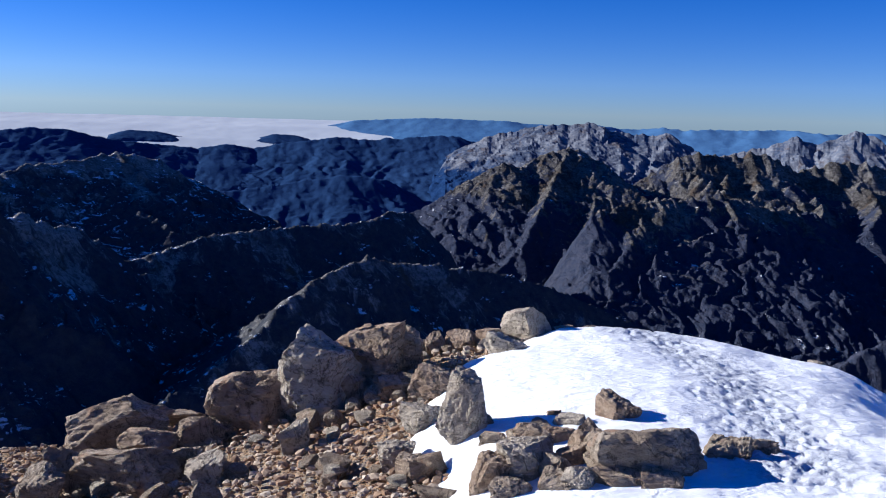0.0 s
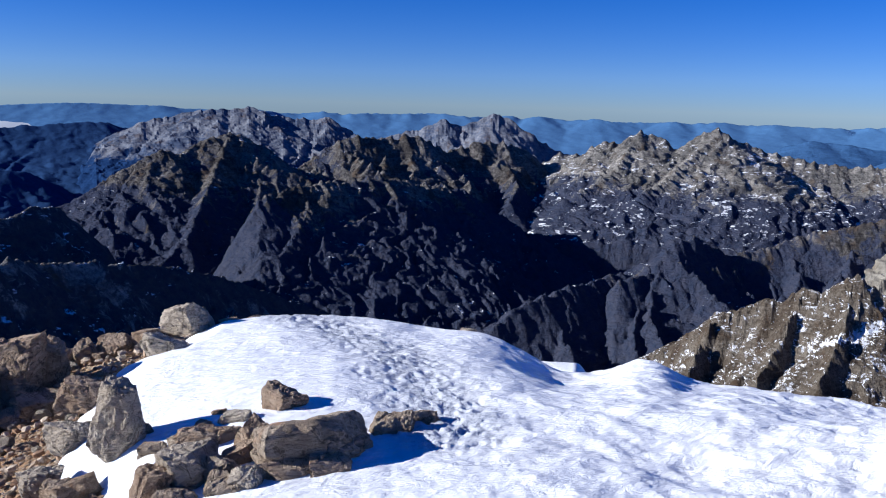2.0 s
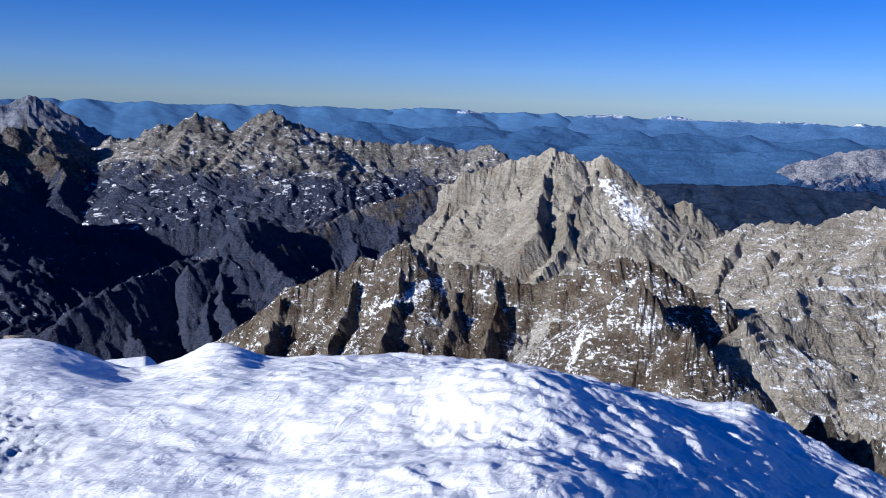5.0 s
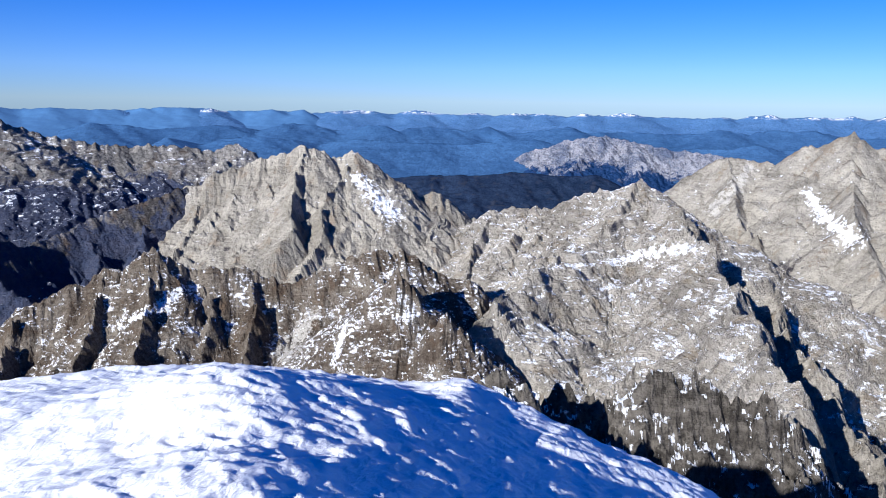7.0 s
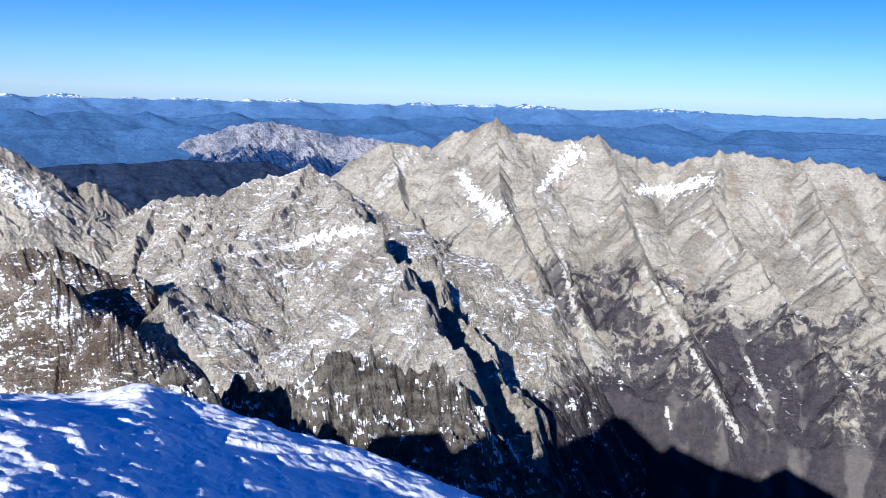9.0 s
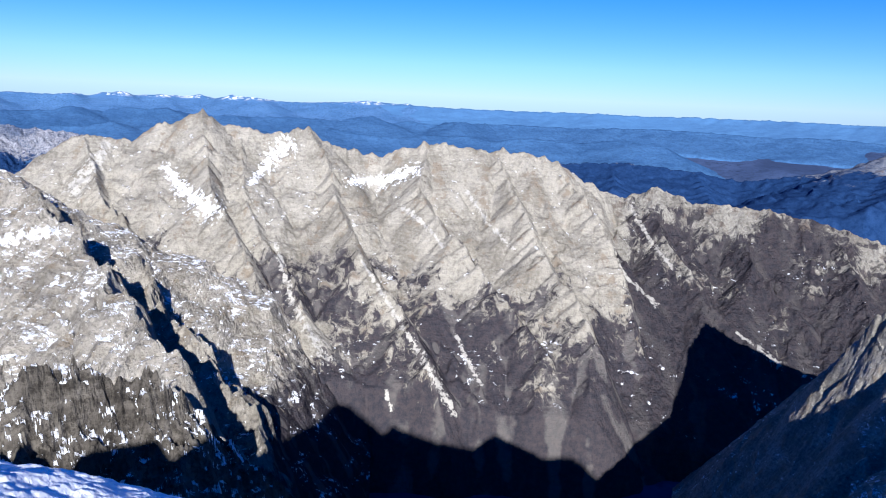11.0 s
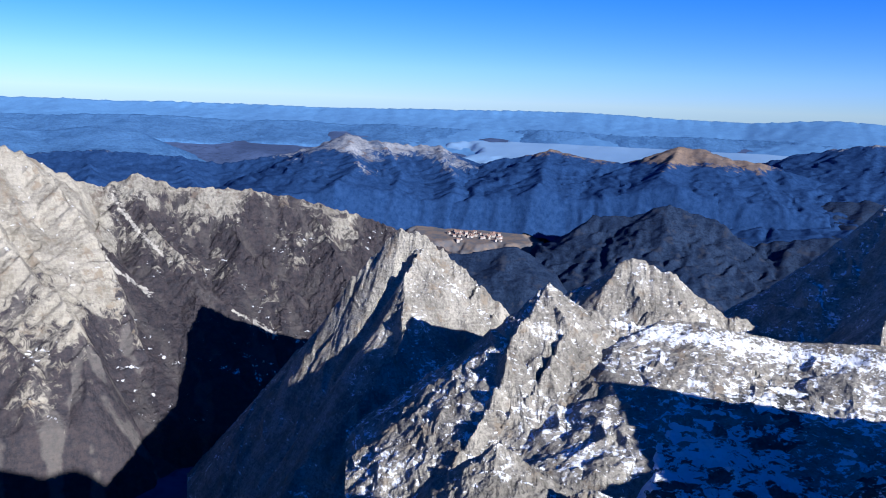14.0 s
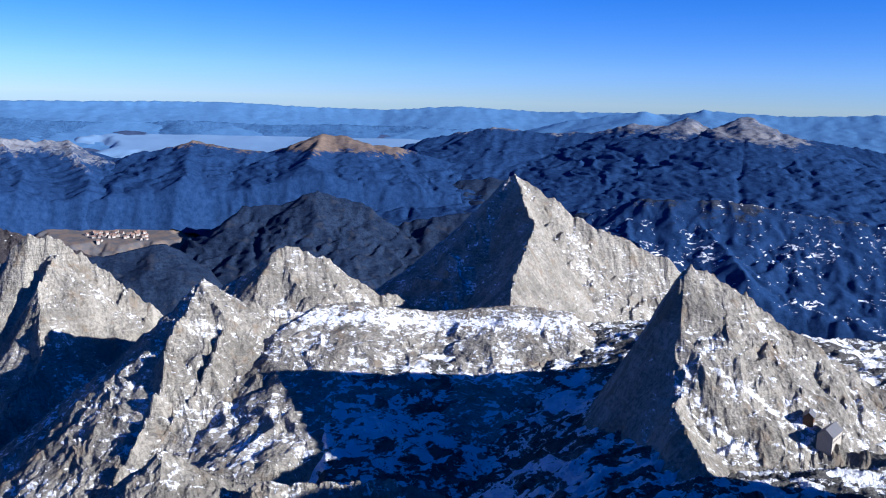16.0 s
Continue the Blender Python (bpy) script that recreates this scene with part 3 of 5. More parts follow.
mountain("blue_ridge", "dark haze-blue spur falling to the valley mouth", M_HAZE_BLUE,
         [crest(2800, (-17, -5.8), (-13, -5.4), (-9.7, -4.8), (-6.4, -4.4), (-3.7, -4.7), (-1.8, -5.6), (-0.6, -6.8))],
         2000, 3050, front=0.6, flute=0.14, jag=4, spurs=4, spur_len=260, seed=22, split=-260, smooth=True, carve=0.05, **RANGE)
mountain("far_limestone_range", "limestone range with bare summits, tinted haze blue", M_KARST,
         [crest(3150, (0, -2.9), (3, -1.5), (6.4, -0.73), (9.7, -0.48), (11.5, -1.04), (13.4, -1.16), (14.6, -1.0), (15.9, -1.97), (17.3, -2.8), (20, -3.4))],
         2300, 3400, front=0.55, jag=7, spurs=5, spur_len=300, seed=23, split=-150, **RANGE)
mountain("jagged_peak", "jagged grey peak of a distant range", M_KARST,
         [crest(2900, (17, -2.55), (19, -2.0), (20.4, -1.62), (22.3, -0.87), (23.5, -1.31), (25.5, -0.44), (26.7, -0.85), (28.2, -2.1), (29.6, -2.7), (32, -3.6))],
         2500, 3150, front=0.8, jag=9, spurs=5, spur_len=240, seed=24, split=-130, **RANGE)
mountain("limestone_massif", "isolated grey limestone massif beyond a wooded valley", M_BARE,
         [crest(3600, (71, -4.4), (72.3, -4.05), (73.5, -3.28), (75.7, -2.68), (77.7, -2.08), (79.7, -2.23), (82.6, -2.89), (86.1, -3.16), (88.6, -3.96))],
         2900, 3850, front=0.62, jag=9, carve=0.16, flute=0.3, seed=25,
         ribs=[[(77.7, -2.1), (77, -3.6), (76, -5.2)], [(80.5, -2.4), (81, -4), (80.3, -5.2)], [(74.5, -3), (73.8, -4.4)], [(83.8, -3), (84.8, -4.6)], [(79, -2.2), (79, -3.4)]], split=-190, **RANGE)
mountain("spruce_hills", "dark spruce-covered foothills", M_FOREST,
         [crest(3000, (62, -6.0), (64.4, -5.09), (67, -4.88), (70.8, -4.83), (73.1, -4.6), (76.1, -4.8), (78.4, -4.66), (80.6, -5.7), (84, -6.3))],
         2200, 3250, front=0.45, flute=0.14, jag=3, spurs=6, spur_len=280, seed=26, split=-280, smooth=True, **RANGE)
mountain("border_range", "long border range with a rocky summit, tinted haze blue", M_KARST,
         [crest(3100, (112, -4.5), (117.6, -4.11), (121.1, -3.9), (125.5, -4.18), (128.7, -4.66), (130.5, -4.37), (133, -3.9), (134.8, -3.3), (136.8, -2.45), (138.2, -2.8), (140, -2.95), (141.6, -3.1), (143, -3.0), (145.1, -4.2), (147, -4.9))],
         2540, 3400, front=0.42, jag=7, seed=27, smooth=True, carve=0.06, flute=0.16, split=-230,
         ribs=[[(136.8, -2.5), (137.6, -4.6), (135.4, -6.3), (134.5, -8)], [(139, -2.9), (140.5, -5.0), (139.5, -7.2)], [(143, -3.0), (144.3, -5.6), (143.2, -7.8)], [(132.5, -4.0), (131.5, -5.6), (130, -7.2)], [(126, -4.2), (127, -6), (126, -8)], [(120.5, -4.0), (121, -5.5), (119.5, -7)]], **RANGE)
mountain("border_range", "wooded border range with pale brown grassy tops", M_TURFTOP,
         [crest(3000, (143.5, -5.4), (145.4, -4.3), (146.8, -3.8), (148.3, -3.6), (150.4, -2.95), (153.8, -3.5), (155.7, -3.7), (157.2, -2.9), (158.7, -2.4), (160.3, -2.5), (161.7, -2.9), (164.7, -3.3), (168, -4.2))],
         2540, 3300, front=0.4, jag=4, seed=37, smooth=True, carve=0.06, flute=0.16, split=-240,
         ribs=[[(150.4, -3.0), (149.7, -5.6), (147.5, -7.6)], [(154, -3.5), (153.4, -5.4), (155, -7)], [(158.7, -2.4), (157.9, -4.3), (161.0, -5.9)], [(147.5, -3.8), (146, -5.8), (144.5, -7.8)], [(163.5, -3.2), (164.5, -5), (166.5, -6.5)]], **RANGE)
mountain("border_range", "long border range with pale turf tops, tinted haze blue", M_HIGHWOOD,
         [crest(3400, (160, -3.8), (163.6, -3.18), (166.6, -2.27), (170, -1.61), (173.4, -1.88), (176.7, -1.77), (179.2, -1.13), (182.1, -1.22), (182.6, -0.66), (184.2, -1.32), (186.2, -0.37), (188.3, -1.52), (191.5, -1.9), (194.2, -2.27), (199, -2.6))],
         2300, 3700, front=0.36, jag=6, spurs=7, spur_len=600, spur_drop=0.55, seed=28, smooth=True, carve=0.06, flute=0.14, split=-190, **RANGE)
mountain("far_range", "pale haze-blue summits behind the border range", M_FAR,
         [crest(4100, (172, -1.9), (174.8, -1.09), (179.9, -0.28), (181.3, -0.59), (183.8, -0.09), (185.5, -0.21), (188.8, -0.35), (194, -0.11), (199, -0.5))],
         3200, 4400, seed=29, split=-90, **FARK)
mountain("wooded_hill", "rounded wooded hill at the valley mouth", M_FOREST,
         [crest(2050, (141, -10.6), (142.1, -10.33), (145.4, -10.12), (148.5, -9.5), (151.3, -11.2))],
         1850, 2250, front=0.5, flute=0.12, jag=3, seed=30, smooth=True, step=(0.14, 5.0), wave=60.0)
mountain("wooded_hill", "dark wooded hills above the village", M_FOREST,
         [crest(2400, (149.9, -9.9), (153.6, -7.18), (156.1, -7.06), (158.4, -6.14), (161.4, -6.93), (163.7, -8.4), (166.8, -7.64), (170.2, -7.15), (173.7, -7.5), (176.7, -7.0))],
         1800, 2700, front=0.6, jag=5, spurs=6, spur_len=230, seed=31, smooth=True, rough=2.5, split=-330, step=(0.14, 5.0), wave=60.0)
mountain("wooded_hill", "haze-blue wooded foothills along the valley", M_FOREST,
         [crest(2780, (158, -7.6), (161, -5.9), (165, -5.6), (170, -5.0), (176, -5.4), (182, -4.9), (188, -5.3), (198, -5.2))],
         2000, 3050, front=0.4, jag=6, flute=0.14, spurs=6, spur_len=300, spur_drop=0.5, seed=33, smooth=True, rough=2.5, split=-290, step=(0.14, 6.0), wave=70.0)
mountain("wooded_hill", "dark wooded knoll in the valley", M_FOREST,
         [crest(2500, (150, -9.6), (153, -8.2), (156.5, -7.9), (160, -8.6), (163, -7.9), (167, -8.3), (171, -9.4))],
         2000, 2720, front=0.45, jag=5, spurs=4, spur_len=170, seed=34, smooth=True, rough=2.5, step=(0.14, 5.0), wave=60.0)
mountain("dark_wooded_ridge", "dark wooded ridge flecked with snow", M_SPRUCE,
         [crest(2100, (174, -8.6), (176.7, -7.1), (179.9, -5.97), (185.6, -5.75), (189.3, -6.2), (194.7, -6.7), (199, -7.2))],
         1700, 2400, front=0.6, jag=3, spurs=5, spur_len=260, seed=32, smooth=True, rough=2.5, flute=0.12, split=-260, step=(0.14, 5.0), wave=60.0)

# ---------------------------------------------------------------- the western and northern peaks
PEAK = dict(step=(0.085, 3.6))
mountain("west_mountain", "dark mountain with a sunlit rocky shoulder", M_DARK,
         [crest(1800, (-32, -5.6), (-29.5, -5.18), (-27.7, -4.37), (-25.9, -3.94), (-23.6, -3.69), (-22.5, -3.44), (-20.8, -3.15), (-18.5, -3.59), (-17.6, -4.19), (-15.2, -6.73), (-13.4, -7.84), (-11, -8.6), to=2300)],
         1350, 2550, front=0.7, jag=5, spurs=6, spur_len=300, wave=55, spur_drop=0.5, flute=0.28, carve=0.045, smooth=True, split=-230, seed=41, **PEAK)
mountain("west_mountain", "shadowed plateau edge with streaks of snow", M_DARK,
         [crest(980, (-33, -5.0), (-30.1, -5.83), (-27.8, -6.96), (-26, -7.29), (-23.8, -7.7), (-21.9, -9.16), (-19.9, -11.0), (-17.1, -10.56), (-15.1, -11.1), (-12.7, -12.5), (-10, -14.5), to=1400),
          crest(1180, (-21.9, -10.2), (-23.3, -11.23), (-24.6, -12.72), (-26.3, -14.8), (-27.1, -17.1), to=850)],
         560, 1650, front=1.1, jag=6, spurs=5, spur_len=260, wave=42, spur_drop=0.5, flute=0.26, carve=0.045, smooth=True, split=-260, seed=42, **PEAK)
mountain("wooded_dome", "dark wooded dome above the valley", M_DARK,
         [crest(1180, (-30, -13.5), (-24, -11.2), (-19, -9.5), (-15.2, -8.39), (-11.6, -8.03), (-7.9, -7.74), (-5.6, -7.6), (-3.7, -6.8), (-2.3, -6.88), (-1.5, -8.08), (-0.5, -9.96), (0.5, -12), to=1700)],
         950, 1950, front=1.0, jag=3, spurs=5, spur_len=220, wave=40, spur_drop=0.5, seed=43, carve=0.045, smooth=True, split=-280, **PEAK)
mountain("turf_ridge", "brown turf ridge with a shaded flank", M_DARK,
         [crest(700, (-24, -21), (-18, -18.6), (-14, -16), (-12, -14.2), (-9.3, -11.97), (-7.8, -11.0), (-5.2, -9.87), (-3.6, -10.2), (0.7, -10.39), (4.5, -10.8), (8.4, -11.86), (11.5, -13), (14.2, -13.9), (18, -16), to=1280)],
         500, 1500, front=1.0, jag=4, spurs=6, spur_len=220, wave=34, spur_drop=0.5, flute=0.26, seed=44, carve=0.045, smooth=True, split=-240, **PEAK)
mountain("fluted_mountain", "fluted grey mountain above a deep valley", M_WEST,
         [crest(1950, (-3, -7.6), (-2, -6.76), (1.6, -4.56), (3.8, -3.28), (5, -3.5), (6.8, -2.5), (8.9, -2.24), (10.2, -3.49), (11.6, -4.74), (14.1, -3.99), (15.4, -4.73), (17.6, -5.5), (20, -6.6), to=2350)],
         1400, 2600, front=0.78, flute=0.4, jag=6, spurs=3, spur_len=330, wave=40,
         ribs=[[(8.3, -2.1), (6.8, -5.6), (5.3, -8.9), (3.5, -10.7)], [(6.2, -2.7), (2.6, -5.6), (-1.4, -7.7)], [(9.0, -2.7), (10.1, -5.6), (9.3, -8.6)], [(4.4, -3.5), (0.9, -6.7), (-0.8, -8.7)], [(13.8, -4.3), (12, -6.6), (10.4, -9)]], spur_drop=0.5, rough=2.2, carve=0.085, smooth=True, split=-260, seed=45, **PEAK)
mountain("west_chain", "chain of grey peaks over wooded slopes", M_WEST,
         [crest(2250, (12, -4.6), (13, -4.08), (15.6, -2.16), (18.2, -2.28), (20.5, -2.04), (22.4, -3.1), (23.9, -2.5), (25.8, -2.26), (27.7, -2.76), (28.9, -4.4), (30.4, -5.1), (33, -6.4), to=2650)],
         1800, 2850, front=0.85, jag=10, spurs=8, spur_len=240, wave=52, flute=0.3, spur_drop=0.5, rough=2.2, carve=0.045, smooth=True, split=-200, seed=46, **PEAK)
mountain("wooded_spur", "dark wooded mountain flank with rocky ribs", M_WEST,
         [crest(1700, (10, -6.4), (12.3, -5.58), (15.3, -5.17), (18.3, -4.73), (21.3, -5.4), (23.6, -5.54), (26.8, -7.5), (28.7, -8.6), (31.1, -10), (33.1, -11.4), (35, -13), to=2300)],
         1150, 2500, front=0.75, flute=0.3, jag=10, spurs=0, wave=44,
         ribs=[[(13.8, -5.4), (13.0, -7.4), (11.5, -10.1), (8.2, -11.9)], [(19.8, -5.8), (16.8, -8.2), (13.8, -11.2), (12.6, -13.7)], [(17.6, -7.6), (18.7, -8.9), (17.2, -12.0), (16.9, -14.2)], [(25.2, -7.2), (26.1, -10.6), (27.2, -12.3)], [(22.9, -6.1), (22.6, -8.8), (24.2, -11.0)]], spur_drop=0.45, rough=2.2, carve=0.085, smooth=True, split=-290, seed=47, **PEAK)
mountain("snowy_chain", "chain of pale peaks dusted with snow", M_CHAIN,
         [crest(2600, (26, -5), (27.4, -4.62), (29.8, -3.1), (31.5, -2.88), (33, -1.92), (34.1, -2.27), (35.2, -1.23), (36.4, -1.65), (37.3, -3.13), (38.1, -2.73), (39, -1.4), (40.1, -1.0), (41.6, -1.89), (43.4, -2.4), (46.9, -2.96), (50.6, -2.98), (52.8, -3.3), (54.4, -2.83), (55.7, -3.79), (59, -5))],
         1950, 2850, front=0.62, jag=9, spurs=3, spur_len=260, wave=50,
         ribs=[[(51.0, -3.3), (47.1, -5.3), (42.6, -6.4)], [(54.2, -3.1), (52.9, -5.0), (50.1, -6.3), (45.3, -8.0), (41.5, -9.7), (36.5, -10.4)], [(40.1, -1.2), (37.2, -4.1), (35.3, -5.6)], [(35.2, -1.5), (33.4, -4.2), (30.4, -6.0)], [(45.5, -2.9), (43, -4.6), (39.5, -6.6)]], flute=0.26, spur_drop=0.5, rough=2.2, carve=0.045, smooth=True, split=-230, seed=48, **PEAK)
mountain("rock_dome", "grey cliffs falling into the valley", M_WEST,
         [crest(1230, (24, -17), (25.2, -15.6), (27.8, -13.2), (30.8, -11.9), (33, -11.2), (35.6, -10.4), (37.2, -11.8), (39, -13.5), to=1650)],
         950, 1900, front=1.1, flute=0.26, jag=7, spurs=1, spur_len=200, wave=36,
         ribs=[[(33.0, -11.2), (31.7, -13.7), (30.6, -15.7)], [(35.6, -10.4), (36.5, -12.6), (35.6, -15.6)], [(29.7, -12.3), (28.2, -14.3), (27.6, -16)]], spur_drop=0.5, seed=49, rough=2.2, carve=0.045, smooth=True, split=-320, **PEAK)
mountain("rock_dome", "grey rock towers on a spur", M_WEST,
         [crest(1450, (34.4, -11.1), (36.4, -10.6), (38, -8.42), (39.1, -7.98), (40.9, -8.94), (43.3, -8.38), (45.8, -7.28), (49.2, -6.24), (51.8, -5.4), to=1800)],
         1150, 2000, front=1.1, flute=0.26, jag=7, spurs=7, spur_len=200, wave=40, spur_drop=0.5, seed=50, rough=2.2, carve=0.045, smooth=True, split=-270, **PEAK)
mountain("grey_peak", "sunlit grey peak with a snow field", M_GREY,
         [crest(1800, (44, -8.6), (45.9, -7.67), (49.5, -6.43), (52.9, -4.95), (55.9, -3.8), (59.2, -2.93), (60.4, -3.74), (62.1, -3.25), (63.4, -4.43), (65, -6.1), (67.7, -6.15), (68.9, -7.7), (70.8, -8.0), (74, -9.5))],
         1250, 2050, front=0.8, jag=8, spurs=0, wave=52, flute=0.2,
         rib_side=(0.75, 1.5), ribs=[[(51.9, -5.8), (51.3, -8.4), (49.6, -10.8)], [(55.7, -4.2), (57.0, -7.3), (55.8, -10.4)], [(62.4, -3.5), (60.0, -6.4), (59.6, -9.0), (58.1, -11.6)], [(47.2, -7.5), (45.8, -9.5), (44.7, -11.1)], [(64.5, -5.7), (64.0, -8.0), (62.5, -9.8)], [(58.8, -3.1), (57.9, -5.6), (57.6, -8.4)], [(67.7, -6.3), (67.0, -8.4), (66, -10)]], spur_drop=0.5, rough=6, split=-210, seed=51,
         lays=[("snowfield", [(62.0, -5.0), (63.1, -6.1), (64.5, -7.4)], (0.45, 0.9))], **PEAK)
mountain("brown_slab_mountain", "steep brown slab flecked with snow", M_BROWN,
         [crest(1150, (35, -17.2), (36.4, -16.1), (37.8, -15.4), (41.2, -12.7), (44.4, -11.44), (47.3, -10.3), (49.1, -9.4), (51.3, -10.9), (54.3, -10.96), (57.8, -12.1), (60.5, -10.95), (63.6, -9.95), (65.9, -10.1), (67.5, -11.55), (69.4, -11.9), (71.8, -13.6), (73.5, -16.9)),
          crest(1020, (62.5, -14.4), (64.8, -11.45), (66.8, -13.9), (67.6, -15.7)),
          crest(950, (67.3, -16.5), (68.4, -14.3), (69.6, -15.25), (70.8, -17.4))],
         650, 1350, front=1.05, flute=0.2, jag=7, spurs=0, wave=40,
         rib_side=(0.85, 1.7), ribs=[[(51.5, -11.1), (52.4, -13.6), (51.5, -16.6)], [(54.8, -11.2), (55.4, -13.7), (54.5, -16.7)], [(63.4, -10.4), (64.3, -13.0), (65.3, -17.0)], [(45.8, -10.9), (44.8, -14.1), (43.8, -17.1)], [(41.2, -12.7), (40, -15), (39.4, -17)], [(48.8, -9.8), (48.4, -13), (47.4, -16.6)]], spur_drop=0.55, rough=6, split=-250, seed=52,
         lays=[("snowfield", [(47.0, -14.0), (49.0, -13.3), (50.4, -12.3)], (0.25, 0.5)),
               ("snowfield", [(61.4, -14.6), (61.1, -15.8), (60.5, -17.5)], (0.18, 0.3)),
               ("chute", [(59.3, -14.3), (58.2, -15.4), (57.2, -16.6)], (0.50, 1.17))], **PEAK)
mountain("pale_ridge", "pale limestone ridge with snowy ledges", M_SNOWY,
         [crest(1700, (67, -9.4), (69.3, -8.64), (71.1, -7.25), (73.4, -6.97), (75.6, -6.98), (77, -6.06), (79.5, -5.58), (81.1, -4.88), (82.3, -5.97), (85, -7.5))],
         1250, 1950, front=0.62, jag=6, spurs=1, spur_len=200, wave=46,
         rib_side=(0.55, 1.5), ribs=[[(81.1, -4.9), (79.8, -7.0), (76.0, -10.1)], [(76.0, -6.7), (74.1, -9.4), (72.2, -11.7)], [(71.3, -7.3), (70.2, -9.6), (69.4, -12)]], flute=0.22, spur_drop=0.5, rough=7, split=-230, seed=53, **PEAK)
mountain("pale_pyramid", "pale limestone pyramid with snow on its ledges", M_SNOWY,
         [[(69, -16, 1000), (71.8, -13.4, 1080), (73.6, -11.65, 1180), (78.6, -8.74, 1380), (81.9, -6.17, 1520), (83.3, -6.45, 1480), (85.4, -9.3, 1280), (87.4, -11.9, 1100), (89.3, -14.8, 960), (92, -19.4, 800), (94.5, -24, 690)],
          [(85.0, -9.6, 1420), (88.2, -11.2, 1330), (91.5, -14.6, 1180), (95.0, -18.8, 1020), (98, -23, 900)]],
         560, 1700, front=0.62, back=1.75, jag=8, flute=0.22, warp=0.6, wave=40, split=-260, seed=54, margin=7, edge=0.9, rough=6,
         lays=[("snowfield", [(79.5, -10.4), (82.0, -9.6), (84.4, -9.2)], (0.35, 0.5))], step=(0.08, 3.2))
mountain("great_massif", "great pale limestone massif above wooded slopes", M_GREY,
         [crest(2000, (80, -7.4), (82.3, -6.3), (84.6, -4.2), (86.4, -3.23), (89.1, -3.62), (90.2, -3.7), (90.6, -2.56), (92.1, -2.15), (93.6, -1.55), (94.9, -2.44), (98.1, -2.82), (100.3, -2.45), (102.2, -3.67), (105.1, -4.1), (108, -3.17), (109.9, -3.33), (112.3, -3.56), (114.9, -3.5), (117, -4.07), (120.1, -5.87))],
         1250, 2350, front=0.82, flute=0.2, jag=8, wave=62, rough=3, carve=0.06, smooth=True,
         rib_side=(0.8, 1.15), ribs=[[(93.5, -1.8), (93.9, -6.4), (95.6, -9.6), (97.0, -13.3), (99.5, -17.7)], [(90.5, -3.1), (92.0, -8.2), (94.2, -11.4), (96.9, -14.7), (101.0, -18.1)], [(96.0, -2.8), (96.3, -7.8), (98.8, -11.8), (100.6, -14.8)], [(100.9, -3.0), (102.4, -7.7), (104.0, -11.1), (107.1, -14.8), (110.8, -20.7)], [(108.3, -3.3), (107.6, -6.1), (110.0, -9.4), (113.2, -12.4), (117.0, -16.7)], [(112.9, -3.6), (114.5, -6.6), (115.8, -9.6), (118.8, -13.6), (121.3, -16.5)], [(116.3, -4.0), (119.5, -7.1), (122.0, -10.0), (124.2, -14.0), (126.4, -16.7)], [(86.4, -3.3), (87.4, -7.0), (90.0, -11.0)]], split=-310, seed=55,
         lays=[("snowfield", [(91.3, -5.3), (92.4, -6.8), (94.0, -8.0)], (0.35, 0.8)),
               ("snowfield", [(98.7, -3.8), (97.6, -5.0), (96.5, -6.3)], (0.75, 0.2)),
               ("snowfield", [(103.1, -5.9), (105.2, -5.9), (107.4, -5.0)], (0.4, 0.5)),
               ("chute", [(104.0, -11.2), (106.7, -15.2), (108.8, -18.2), (110.8, -21.1)], (0.16, 0.38)),
               ("chute", [(98.2, -10.2), (99.2, -13.6), (100.4, -15.9), (101.8, -17.8)], (0.20, 0.45)),
               ("chute", [(106.8, -7.6), (108.5, -8.9), (109.6, -10.2)], (0.25, 0.14)),
               ("chute", [(111.0, -6.3), (112.7, -8.6), (114.4, -10.0)], (0.18, 0.18)),
               ("chute", [(110.6, -15.8), (111.4, -17.4), (112.6, -19.2)], (0.12, 0.23)),
               ("chute", [(105.9, -19.9), (106.4, -21.2)], (0.16, 0.18)),
               ("chute", [(87.8, -3.9), (87.0, -5.2), (85.8, -6.6)], (0.35, 0.72))], **PEAK)
mountain("wooded_flank", "wooded flank with pale crags and gullies", M_FLANK,
         [crest(2050, (118, -5.2), (120.1, -5.87), (121.2, -6.2), (123.5, -5.37), (125.8, -6.23), (129.7, -6.25), (133.5, -6.8), (137.2, -7.7), (140.9, -8.87), (143.8, -10), (147, -11.5))],
         1350, 2300, front=0.9, jag=5, spurs=2, spur_len=300, wave=60, flute=0.2,
         rib_side=(0.7, 1.0), ribs=[[(122.8, -5.6), (124.6, -9.0), (127.5, -12.5), (130.7, -14.8)], [(128.1, -6.5), (130.2, -10.1), (133.3, -12.8)], [(134.1, -7.1), (136.1, -9.8), (137.1, -12.5)], [(139.5, -8.4), (141, -10.5), (142, -12.5)]], spur_drop=0.5, rough=8, split=-300, seed=56,
         lays=[("chute", [(129.4, -14.2), (132.4, -16.0)], (0.10, 0.25)),
               ("chute", [(121.9, -6.6), (123.2, -8.6), (125.0, -10.6)], (0.20, 0.14)),
               ("chute", [(120.4, -8.6), (122.0, -11.4), (124.2, -13.0)], (0.14, 0.18))], **PEAK)

